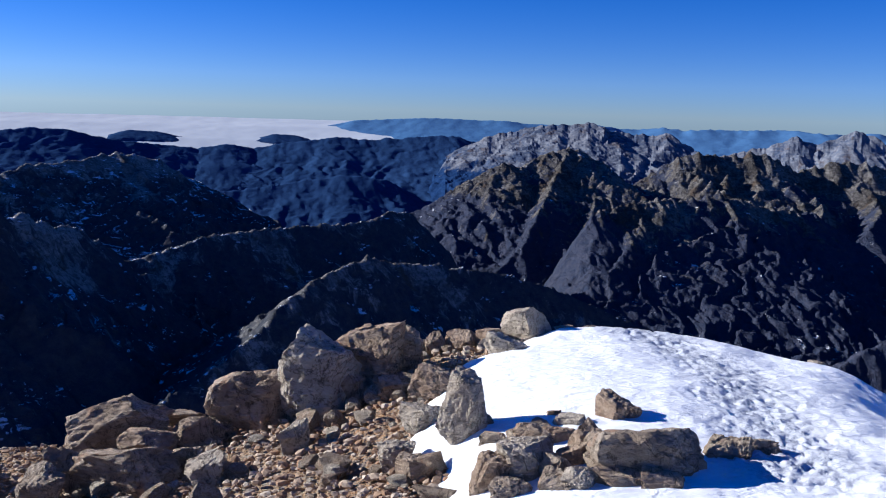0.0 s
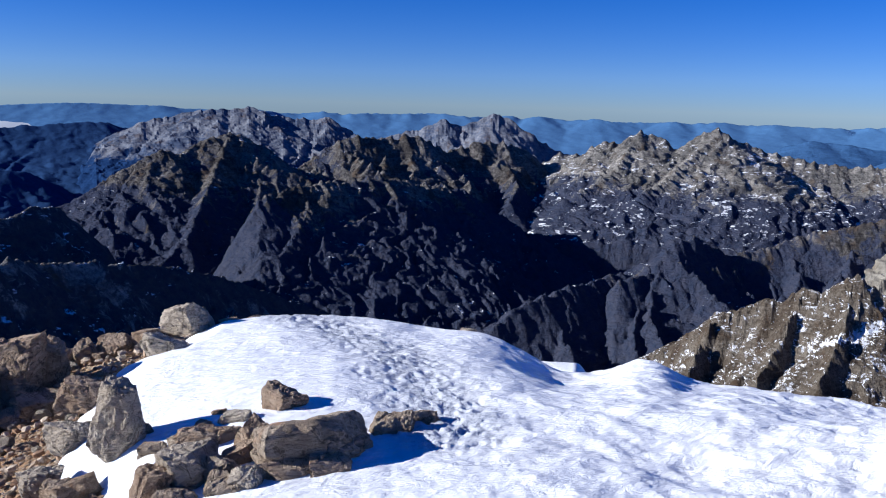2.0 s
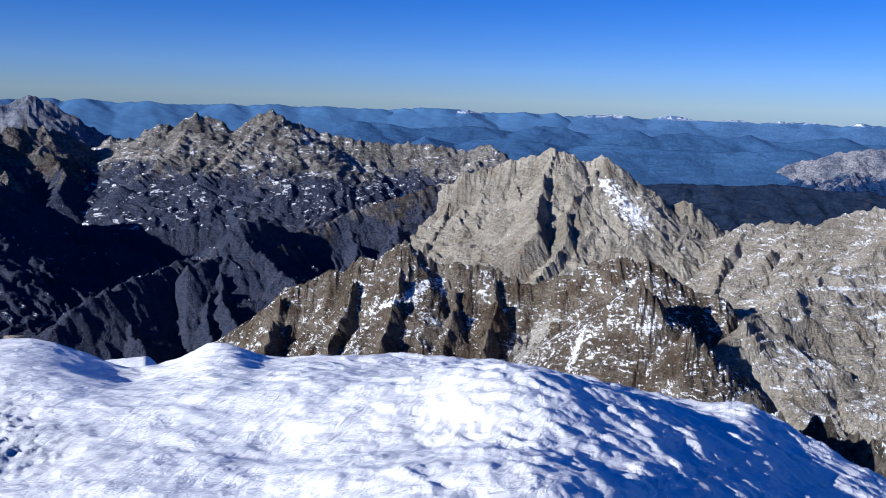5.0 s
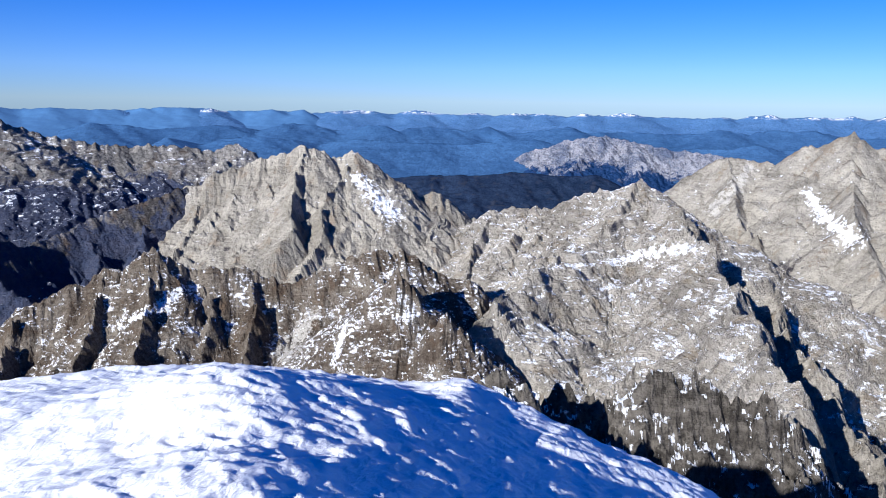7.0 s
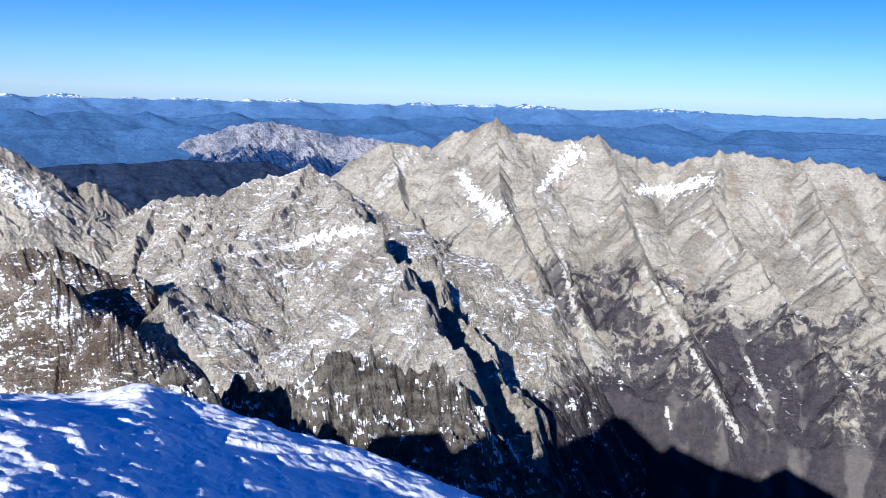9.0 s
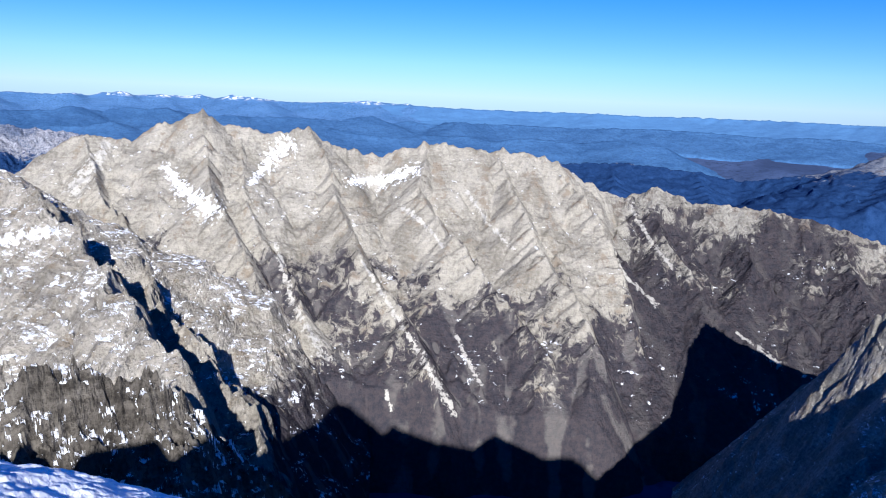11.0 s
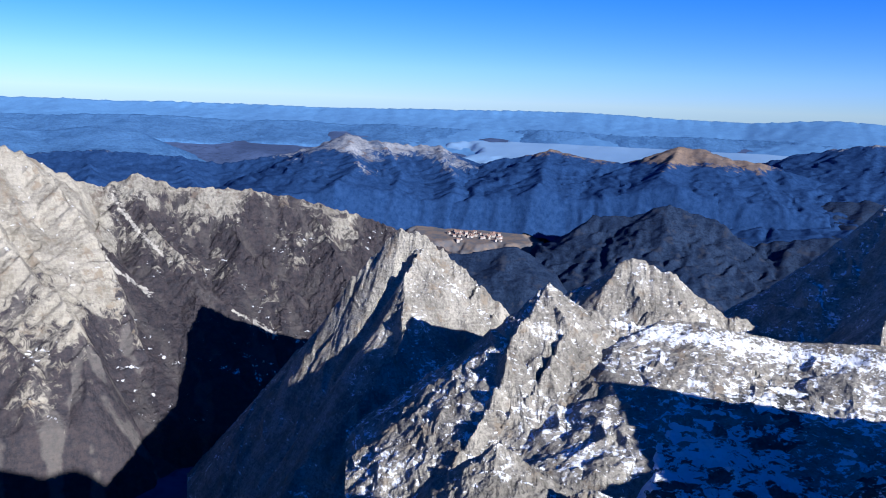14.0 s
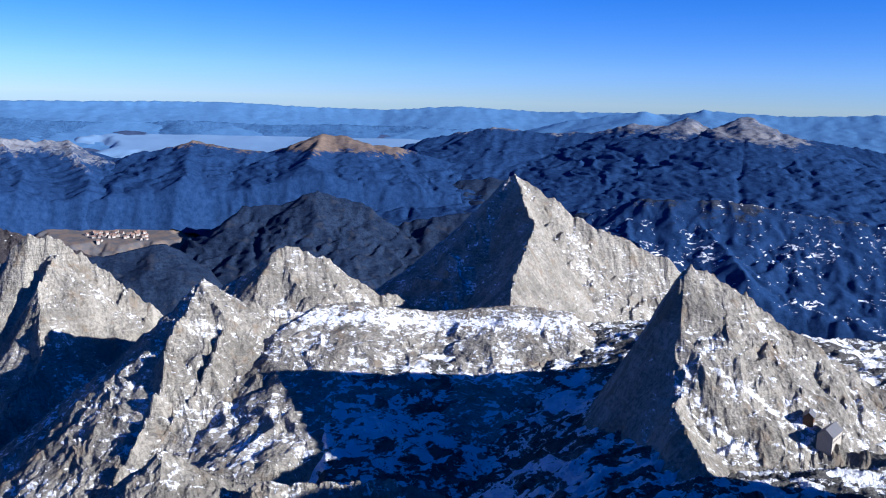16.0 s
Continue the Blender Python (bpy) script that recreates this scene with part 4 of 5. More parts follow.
# ---------------------------------------------------------------- the eastern peaks
mountain("east_peak", "sharp pale peak with long shaded ribs", M_EAST,
         [[(137.3, -12.3, 1160), (139.1, -10.2, 1160), (140.3, -8.9, 1155), (141.5, -8.7, 1150), (143.2, -9.6, 1145), (145.3, -11.5, 1135), (147.5, -13.4, 1120), (149.5, -15.5, 1110)]],
         330, 1350, front=1.7, back=1.05, rib_side=(1.6, 0.95), flute=0.2, jag=7, wave=34, split=-290, seed=61, margin=11, edge=0.35, rough=4, carve=0.11, rib_drop=0.44,
         ribs=[[(141.5, -8.8), (142.2, -10.0), (141.0, -11.7), (140.9, -15.7), (140.0, -17.7), (138.0, -20.6), (134.5, -22.9)],
               [(146.0, -12.3), (144.9, -15.1), (144.1, -17.3), (141.5, -19.2), (137.5, -23.6), (135, -27)],
               [(147.4, -13.6), (146.3, -16.8), (145.6, -18.4), (142.9, -20.8), (140.6, -24.3), (138.5, -28)]], step=(0.08, 3.0))
mountain("ridge_peak", "pale ridge peak with an ochre face", M_EAST,
         [crest(880, (148.2, -15.6), (149.7, -13.1), (151, -11.74), (152.7, -13.1), (155.8, -14.0), (158.2, -14.3), (160.5, -15.6))],
         330, 1050, front=0.85, back=1.1, rib_side=(1.5, 0.7), flute=0.16, jag=5, wave=28, split=-330, seed=62, margin=11, edge=0.1, rough=3.5, carve=0.07, rib_drop=0.75,
         ribs=[[(151, -11.8), (148.5, -16.0), (148.2, -18.2), (145.8, -22.4), (144, -26)], [(151, -11.9), (152.2, -14.6), (151.2, -17.5), (149.7, -19.7), (147.2, -22.8)],
               [(152.7, -13.4), (153.9, -16.2), (155.1, -19.1), (154.4, -22.0)], [(156.5, -14.0), (158.6, -16.0), (159.5, -19.0)]],
         lays=[("snowfield", [(155.6, -14.2), (158.0, -13.9), (161.5, -14.2)], (0.4, 0.6))], step=(0.08, 2.8))
mountain("snowy_saddle", "broad snow-covered saddle between two pale peaks", M_EAST,
         [crest(880, (155.5, -14.6), (158.5, -13.7), (161.8, -13.6), (165.7, -14), (166.7, -14.07), (171.8, -13.5), (176, -13.7))],
         600, 1000, front=0.36, split=-228, back=1.1, flute=0.12, jag=0.8, wave=34, seed=66, margin=8, edge=0.3, rough=2.5, carve=0.05,
         lays=[("snowfield", [(157.5, -14.6), (162, -14.6), (167, -14.9), (176, -14.5)], (0.5, 0.7))], step=(0.08, 2.8))
mountain("back_peak", "double summit dusted with snow", M_EAST,
         [crest(1130, (152, -14.4), (153.6, -12.8), (154.8, -10.8), (156, -9.76), (157.9, -10.2), (159.4, -10.8), (161.7, -12.6), (164.6, -13.5), (167, -14.5))],
         850, 1350, front=0.9, jag=5, spurs=4, spur_len=140, wave=40, flute=0.26, seed=63, margin=11, edge=0.1, rough=3.5, split=-230, **PEAK)
mountain("sharp_pyramid", "sharp pyramid peak, pale on one side and snowy in shade", M_EAST,
         [[(171.2, -4.8, 1345), (171.6, -4.56, 1350), (173.6, -5.8, 1360), (175.5, -7.05, 1365), (178.6, -8.4, 1370), (180.9, -9.36, 1375), (182.2, -9.83, 1380), (183.5, -12, 1380)],
          [(171.6, -4.6, 1350), (173.3, -8.0, 1210), (172.4, -10.4, 1090), (171.6, -13.2, 980)]],
         900, 1700, front=0.98, back=1.2, flute=0.22, jag=4, spurs=0, wave=45, split=-230, seed=64, margin=11, edge=0.1, rough=3, **PEAK)
mountain("hut_ridge", "grey ridge with a mountain hut on its saddle", M_EAST,
         [[(183.0, -10.9, 622), (183.5, -9.85, 620), (184.7, -10.5, 622), (186.8, -11.6, 628), (188.5, -12.4, 635), (190, -13.4, 640), (192.9, -15.0, 650), (195.8, -16.4, 660), (200, -18, 670)],
          [(183.5, -10.0, 620), (183.6, -13.8, 590), (185.2, -15.2, 575), (186.9, -16.2, 565)],
          [(198, -20.6, 540), (192.8, -19.9, 545), (189, -18.6, 552), (186.9, -16.6, 565), (185.6, -17.0, 560), (184.2, -17.7, 550)],
          [(184.2, -17.7, 550), (183.4, -19.2, 515), (184.6, -21, 475), (186, -23.4, 430), (187.5, -27, 390)]],
         300, 850, front=0.9, back=0.9, flute=0.15, jag=2.5, wave=26, rough=2.5, split=-175, seed=65, margin=11, edge=1.1, carve=0.1,
         lays=[("snowfield", [(185.4, -16.6), (187.4, -17.4), (189.6, -18.8)], (0.3, 0.25)),
               ("snowfield", [(183.6, -18.0), (184.6, -18.6)], (0.35, 0.3)),
               ("snowfield", [(185.0, -19.6), (186.4, -20.6), (188.6, -21.6)], (0.5, 0.45))], step=(0.08, 2.0))

# ---------------------------------------------------------------- the bowl below the summit
bA, bR = np.meshgrid(np.radians(np.arange(140, 206, 0.1)), np.arange(150, 960, 2.5))
bX, bY = bR * np.sin(bA), bR * np.cos(bA)
bZ = np.interp(bR, [150, 300, 350, 500, 700, 850, 960], [-120, -155, -168, -208, -224, -222, -235])
bZ = bZ + 4.0 * ridged(bX / 70 + bY / 60, bY / 22 - bX / 40, 5, 0.55, 91) + 6 * fbm(bX / 130, bY / 130, 3, 0.5, 92)
bZ -= np.clip(159 - np.degrees(bA), 0, 25) * bR * 0.03
bZ -= 0.43 * np.clip(bX + 45, 0, 150) * np.interp(bR, [300, 420, 620, 800, 960], [0.3, 1, 1, 0.42, 0.3])
bDeg = np.degrees(bA)
bZ += 14 * np.clip((bR - 400) / 90, 0, 1) * np.clip((730 - bR) / 90, 0, 1) * np.clip((bDeg - 170) / 8, 0, 1) * np.clip((186 - bDeg) / 4, 0, 1)
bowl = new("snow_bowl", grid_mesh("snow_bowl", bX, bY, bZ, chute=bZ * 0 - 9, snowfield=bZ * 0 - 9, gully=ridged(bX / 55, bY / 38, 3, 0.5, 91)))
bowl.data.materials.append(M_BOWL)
tagged(bowl, "shaded rocky basin streaked with old snow", "snow field", kind="structure")
SURFACES.append((bX, bY, bZ))
mountain("rock_hump", "pale rock hump capped with snow", M_EAST,
         [crest(350, (143.5, -25.6), (144.8, -24.7), (148.1, -22.7), (150.3, -23.9), (152.2, -25.1), (153.5, -26.5))],
         300, 420, front=0.7, jag=1.5, flute=0.2, wave=12, rough=2.5, seed=71, split=-166, step=(0.08, 1.0), floor=-260, margin=4)
mountain("rock_hump", "low rock rim dusted with snow", M_EAST,
         [crest(330, (153, -26.0), (154.5, -25.0), (158.4, -25.4), (164.1, -25.2), (166.5, -25.9), (168, -27))],
         290, 400, front=0.7, jag=1.2, flute=0.2, wave=10, rough=2.5, seed=72, split=-162, step=(0.08, 1.0), floor=-260, margin=4)

# ---------------------------------------------------------------- the summit
def table(xs, ys, blur):
    """A curve over the compass, rounded off by blur degrees."""
    fine = np.arange(-180, 180.1, 0.25)
    kernel = np.exp(-0.5 * (np.arange(-40, 41) * 0.25 / blur) ** 2)
    values = np.convolve(np.pad(np.interp(fine, xs, ys), 40, mode="edge"), kernel / kernel.sum(), mode="valid")
    return lambda az: np.interp(az, fine, values)


EDGE_AZ = [-180, -120, -40, -28, -23.7, -14.7, -8.9, -3.1, 3.9, 6.6, 12.3, 17.9, 22, 25.4, 27.4, 28.9, 31.3, 33.9, 36.1, 37.9, 39.5, 45.7, 51.9, 57.6, 65.5, 69.4, 71.8, 73.3, 81, 88, 95, 105, 130, 180]
EDGE_EL = [-38, -36, -21, -21, -21.57, -20.3, -18.7, -17.0, -15.2, -14.5, -13.8, -14.1, -14.7, -14.9, -15.6, -16.4, -17.4, -16.9, -15.9, -15.95, -16.9, -16.95, -16.9, -17.3, -18.2, -18.6, -18.1, -19.1, -21.6, -23.7, -25.9, -29.5, -38, -38]
edge_d = table([-180, -120, -40, -28, 4, 12, 18, 25, 31, 36, 46, 58, 66, 95, 105, 130, 180], [5, 5, 6.5, 6.5, 6.6, 6.85, 6.85, 6.6, 6.1, 6.3, 6.0, 6.3, 6.8, 7, 6.5, 5, 5], 2.0)
edge_el = table(EDGE_AZ, EDGE_EL, 0.7)
rim_z = table([-180, -120, -40, -23.7, -8.9, -3.1, 3.9, 9, 25, 36, 46, 130, 180], [-3.8, -3.6, -2.5, -2.55, -2.2, -1.98, -1.79, -1.70, -1.75, -1.80, -1.80, -3, -3.8], 2.5)
near_z = table([-40, -12, 0, 12, 20, 45, 130], [-1.75, -1.84, -1.78, -1.62, -1.58, -1.5, -1.5], 4.0)
FLANK_AZ = [-180, -150, -130, -60, -30, 0, 26, 30, 34, 42, 70, 95, 120, 150, 170, 180]
FLANK_K = [0.45, 0.34, 0.45, 0.8, 0.75, 0.7, 0.75, 0.75, 0.75, 0.9, 1.1, 1.3, 1.2, 0.8, 0.6, 0.45]


def summit_z(x, y):
    """Height of the summit ground, level with the feet at 0; it drops away past the rim."""
    az, d = np.degrees(np.arctan2(x, y)), np.hypot(x, y)
    rim = edge_d(az)
    low = rim * np.tan(np.radians(edge_el(az))) - 0.09 * np.clip((az - 1) / 6, 0, 1) * np.clip((140 - az) / 20, 0, 1)
    flat = rim_z(az)
    near = (near_z(az) + EYE) * np.clip(d / 2.5, 0, 1) ** 2 - EYE
    power = np.interp(az, [0, 20, 45], [1.2, 1.4, 2.5])
    u = np.clip(d / rim, 0, 1)
    dip = 0.02 * np.sin(np.pi * u) * np.interp(az, [-20, 8, 20, 36], [0.2, 1, 1, 0])
    rise = np.clip((u - 0.72) / 0.28, 0, 1)
    inner = near + (flat - near) * u ** power - dip
    lee = np.clip((az - 40) / 15, 0, 1) + np.clip((-95 - az) / 20, 0, 1)
    fall = np.where(az < -90, 0.98, np.sin(np.radians(np.clip(az, 56, 140) - 56)))

    def lee_z(dist):
        side = dist * fall
        return -1.48 - 0.06 * (dist - 3.5) - 0.51 * side * side / (side + 0.45)

    inner = inner * (1 - lee) + lee_z(d) * lee
    flat = flat * (1 - lee) + lee_z(rim) * lee
    z = inner + (low - flat) * rise * rise * (3 - 2 * rise)
    out = np.clip(d - rim, 0, None)
    shelf = np.interp(az, [24, 29, 32, 37], [0, 1, 1, 0]) * np.clip(np.minimum(d - 9, 15 - d) / 1.5, 0, 1)
    k = np.interp(az, FLANK_AZ, FLANK_K)
    drop = k * out * (1 - np.exp(-out / 0.5))
    z = z - drop
    shelf_z = -0.308 * d
    shelf = shelf * shelf * (3 - 2 * shelf)
    z = z + shelf * np.maximum(shelf_z - z, 0)
    return EYE + z


def around(az0, az1, astep, rs):
    A, R = np.meshgrid(np.radians(np.arange(az0, az1, astep)), rs)
    return R * np.sin(A), R * np.cos(A), np.degrees(A), R


# rocky body of the summit, down to the valleys
sX, sY, sA, sR = around(-180, 180, 0.5, np.geomspace(6.2, 900, 230))
sZ = summit_z(sX, sY) - 0.25
away = np.clip((sR - 9) / 30, 0, 1)
sZ = sZ + away * (0.05 * sR * ridged(sX / (4 + sR * 0.12), sY / (4 + sR * 0.12), 4, 0.5, 7) * np.clip(60 / sR, 0.25, 1) - 0.4)
body = new("summit_flank", grid_mesh("summit_flank", sX, sY, np.maximum(sZ, -900), wrap=True, gully=sZ * 0, chute=sZ * 0 - 9, snowfield=sZ * 0 - 9))
body.data.materials.append(M_BODY)
tagged(body, "steep limestone flanks of the summit", "ground", kind="structure")

# Ridge out of the camera's view, added to cast shade on the basin.
mountain("summit_ridge", "unseen rocky ridge below the summit, shaped to shade the basin", M_EAST,
         [[(222, -16, 40), (212, -17, 150), (208, -11.5, 300), (207, -8.5, 380), (206, -13, 440), (206, -20, 480)]],
         30, 520, front=1.5, back=1.5, flute=0.2, wave=24, jag=2, rough=2, seed=83, step=(0.25, 2.5), floor=-260, margin=8)

# stony soil of the top
tX, tY, tA, tR = around(-180, 180, 0.6, np.concatenate([[0.0005, 0.15], np.geomspace(0.3, 8.0, 190)]))
tZ = summit_z(tX, tY) - 0.03 + 0.03 * fbm(tX * 2.2, tY * 2.2, 5, 0.55, 15) - np.clip(tR - edge_d(tA) - 0.2, 0, 3) * 1.0
top = new("scree_ground", grid_mesh("scree_ground", tX, tY, tZ, wrap=True))
top.data.materials.append(M_SCREE)
tagged(top, "brown stony soil of the summit", "ground", kind="structure")


def snow_cover(x, y):
    """Above 0 where snow lies."""
    az, d = np.degrees(np.arctan2(x, y)), np.hypot(x, y)
    border = np.interp(d, [0, 3.84, 4.34, 4.72, 5.49, 6.04, 6.16, 6.45, 6.78], [2, 0.8, -0.9, -1.8, -0.2, 1.3, 3.2, 5.0, 6.5])
    ragged = np.clip((1.5 - y) / 2, 0, 1)
    side = np.where(y < 0, x, np.radians(az - border) * d)
    return side + 0.10 * fbm(x * 2.5, y * 2.5, 4, 0.5, 21) + 0.9 * ragged * fbm(x * 0.7, y * 0.7, 3, 0.5, 22)


PATH_AZ, PATH_D = [12.4, 14.3, 16.7, 19.6, 21.4, 22.5, 23.5], [6.93, 6.76, 6.27, 5.67, 5.12, 4.58, 4.12]


def snow_sheet():
    X, Y, A, R = around(-6, 300, 0.2, np.concatenate([np.arange(0.35, 9.6, 0.026), np.arange(9.6, 17, 0.12)]))
    cover = snow_cover(X, Y)
    side = np.interp(A, [-6, 10, 30, 45, 60, 128], [0.08, 0.10, 0.45, 0.75, 1.2, 1.0])
    lumps = fbm(X * 1.3, Y * 1.3, 3, 0.5, 31) * np.interp(A, [-6, 20, 40], [0.008, 0.012, 0.028])
    crust = np.clip(fbm(X * 4.4 + Y * 1.3, Y * 6.0, 4, 0.55, 32), -0.35, 1) * 0.020 * side
    crisp = ridged(X * 6.0 + Y * 2.5, Y * 4.0 - X, 3, 0.5, 33) * 0.009 * side
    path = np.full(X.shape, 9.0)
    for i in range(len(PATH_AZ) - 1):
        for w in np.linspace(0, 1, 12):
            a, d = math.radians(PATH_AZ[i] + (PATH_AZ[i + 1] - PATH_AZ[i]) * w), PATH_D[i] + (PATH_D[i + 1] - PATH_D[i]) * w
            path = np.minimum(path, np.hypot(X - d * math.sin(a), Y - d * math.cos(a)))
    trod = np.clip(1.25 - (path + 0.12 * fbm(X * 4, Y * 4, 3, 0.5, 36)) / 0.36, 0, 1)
    prints = trod * (0.011 * ridged(X * 9, Y * 14, 4, 0.6, 34) + 0.012 * fbm(X * 24, Y * 24, 3, 0.6, 35) - 0.03)
    deep = np.clip(cover * 3.5, 0, 1)
    hollow = -0.10 * np.exp(-(((A - 50.5) * 0.065) ** 2 + (R - 3.85) ** 2 * 5)) * (R < 5)
    Z = summit_z(X, Y) + 0.12 * deep ** 0.5 - 0.03 + (lumps + crust + crisp) * deep + prints + hollow
    # Path and scattered patches that take the blue-grey colour.
    stain_tone = np.clip(trod + 0.45 * np.clip(fbm(X * 0.9, Y * 2.2, 3, 0.5, 37) - 0.15, 0, 1) * (A > 20) * (A < 70), 0, 1)
    me = grid_mesh("snow_sheet", X, Y, Z, cover > 0, trod=stain_tone)
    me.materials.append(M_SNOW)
    me.polygons.foreach_set("use_smooth", [True] * len(me.polygons))
    return tagged(new("snow_sheet", me), "crusted summit snow with a trodden path", "snow", kind="structure")


snow_sheet()

# ---------------------------------------------------------------- the mountain hut
M_WALL = plain("hut_wall", (0.34, 0.31, 0.27), 0.85, 0, 1.5)
M_ROOF = plain("hut_roof", (0.12, 0.12, 0.13), 0.5, 0, 0.8)
M_PANE = plain("hut_window", (0.04, 0.05, 0.06), 0.2)
M_WOOD = plain("hut_wood", (0.16, 0.09, 0.05), 0.8, 0, 2.0)


def part(name, bm, material, parent, label=""):
    me = bpy.data.meshes.new(name)
    bm.to_mesh(me)
    bm.free()
    me.materials.append(material)
    ob = new(name, me)
    ob.parent = parent
    return tagged(ob, label)


def block(x0, x1, y0, y1, z0, z1, soft=0.0):
    bm = bmesh.new()
    bmesh.ops.create_cube(bm, size=1.0)
    for v in bm.verts:
        v.co = ((x0 + x1) / 2 + v.co.x * (x1 - x0), (y0 + y1) / 2 + v.co.y * (y1 - y0), (z0 + z1) / 2 + v.co.z * (z1 - z0))
    if soft:
        bmesh.ops.bevel(bm, geom=bm.edges[:], offset=soft, segments=1, affect="EDGES")
    return bm


def gable(length, width, eave, ridge, over=0.5, thick=0.3):
    """A saddle roof of two thick slopes along x."""
    bm = bmesh.new()
    for s in (-1, 1):
        lo = [(x, s * (width / 2 + over), eave - over * (ridge - eave) / (width / 2)) for x in (-length / 2 - over, length / 2 + over)]
        hi = [(x, 0, ridge) for x in (length / 2 + over, -length / 2 - over)]
        under = [bm.verts.new(c) for c in lo + hi]
        upper = [bm.verts.new((c[0], c[1], c[2] + thick)) for c in lo + hi]
        bm.faces.new(upper if s < 0 else upper[::-1])
        bm.faces.new(under[::-1] if s < 0 else under)
        for i in range(4):
            j = (i + 1) % 4
            bm.faces.new((under[i], under[j], upper[j], upper[i]))
    bmesh.ops.recalc_face_normals(bm, faces=bm.faces[:])
    return bm


def house(name, label, category, x, y, z, turn, length, width, eave, ridge, walls, roofing, windows, group=""):
    thing = new(name)
    thing.matrix_world = pose(x, y, z, 0, 0, turn)
    body = block(-length / 2, length / 2, -width / 2, width / 2, -6, eave)
    for s in (-1, 1):
        tri = [body.verts.new((s * length / 2, -width / 2, eave)), body.verts.new((s * length / 2, width / 2, eave)), body.verts.new((s * length / 2, 0, ridge))]
        body.faces.new(tri)
    part("wall", body, walls, thing)
    part("roof", gable(length, width, eave, ridge), roofing, thing)
    for i in range(windows):
        wx = -length / 2 + (i + 0.5) * length / windows
        for s in (-1, 1):
            part("window", block(wx - 0.5, wx + 0.5, s * width / 2 - 0.1, s * width / 2 + 0.1, eave * 0.35, eave * 0.35 + 1.3), M_PANE, thing)
    return tagged(thing, label, category, group)


def seat_at(az, r):
    return r * math.sin(radians(az)), r * math.cos(radians(az)), surface_at(r * math.sin(radians(az)), r * math.cos(radians(az)))


hx, hy, hz = seat_at(192.9, 546)
house("mountain_hut", "large grey mountain hut with a dark roof on a saddle", "hut", hx, hy, hz - 0.5, 62, 18, 9, 6, 10, M_WALL, M_ROOF, 6)
hx, hy, hz = seat_at(191.6, 556)
house("hut_annexe", "low brown wooden annexe beside the mountain hut", "hut", hx, hy, hz - 0.5, 75, 10, 6, 3.5, 6, M_WOOD, M_ROOF, 3)

# the village in the far valley
M_FIELD = loose("village_fields", (0.13, 0.10, 0.085), (0.075, 0.075, 0.085))
fA, fR = np.meshgrid(np.radians(np.arange(140.5, 150.5, 0.1)), np.arange(2380, 2640, 5.0))
fX, fY = fR * np.sin(fA), fR * np.cos(fA)
fZ = ground_z(fR) + 50 + 2 * fbm(fX / 120, fY / 120, 3, 0.5, 61)
rim_f = np.minimum(np.minimum(fA - fA.min(), fA.max() - fA) * 2500, np.minimum(fR - 2380, 2640 - fR))
fZ -= np.clip(45 - rim_f + 30 * fbm(fX / 60, fY / 60, 3, 0.5, 62), 0, 70) * 0.6
fields = new("valley_fields", grid_mesh("valley_fields", fX, fY, fZ))
fields.data.materials.append(M_FIELD)
tagged(fields, "brown meadows on a far valley floor", "fields", kind="structure")
M_PLASTER = plain("village_plaster", (0.36, 0.33, 0.31), 0.9, 0, 0.3)
M_TILE = plain("village_roof", (0.20, 0.13, 0.11), 0.9, 0, 0.3)
rng = random.Random(3)
first = None
for i in range(46):
    a, r = rng.gauss(145.6, 0.9), rng.gauss(2500, 28)
    x, y = r * math.sin(radians(a)), r * math.cos(radians(a))
    z = float(ground_z(r)) + 50
    if first is None:
        first = house("village_house", "small pale house with a red-brown roof in the valley", "house", x, y, z, 20, 9, 6.5, 4.5, 7.5, M_PLASTER, M_TILE, 2, "houses of the village")
    else:
        copy_thing(first, pose(x, y, z, 0, 0, rng.uniform(0, 180)))

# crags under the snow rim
mountain("summit_crag", "limestone crag capped with snow, its rock darkened as if in shade", M_CRAG,
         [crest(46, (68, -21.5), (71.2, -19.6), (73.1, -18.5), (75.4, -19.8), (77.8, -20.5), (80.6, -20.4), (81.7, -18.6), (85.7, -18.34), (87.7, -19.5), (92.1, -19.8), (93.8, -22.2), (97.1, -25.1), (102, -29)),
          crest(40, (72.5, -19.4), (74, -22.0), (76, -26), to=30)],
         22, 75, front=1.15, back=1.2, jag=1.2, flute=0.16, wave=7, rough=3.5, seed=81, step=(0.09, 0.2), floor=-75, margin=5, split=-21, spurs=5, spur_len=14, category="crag")

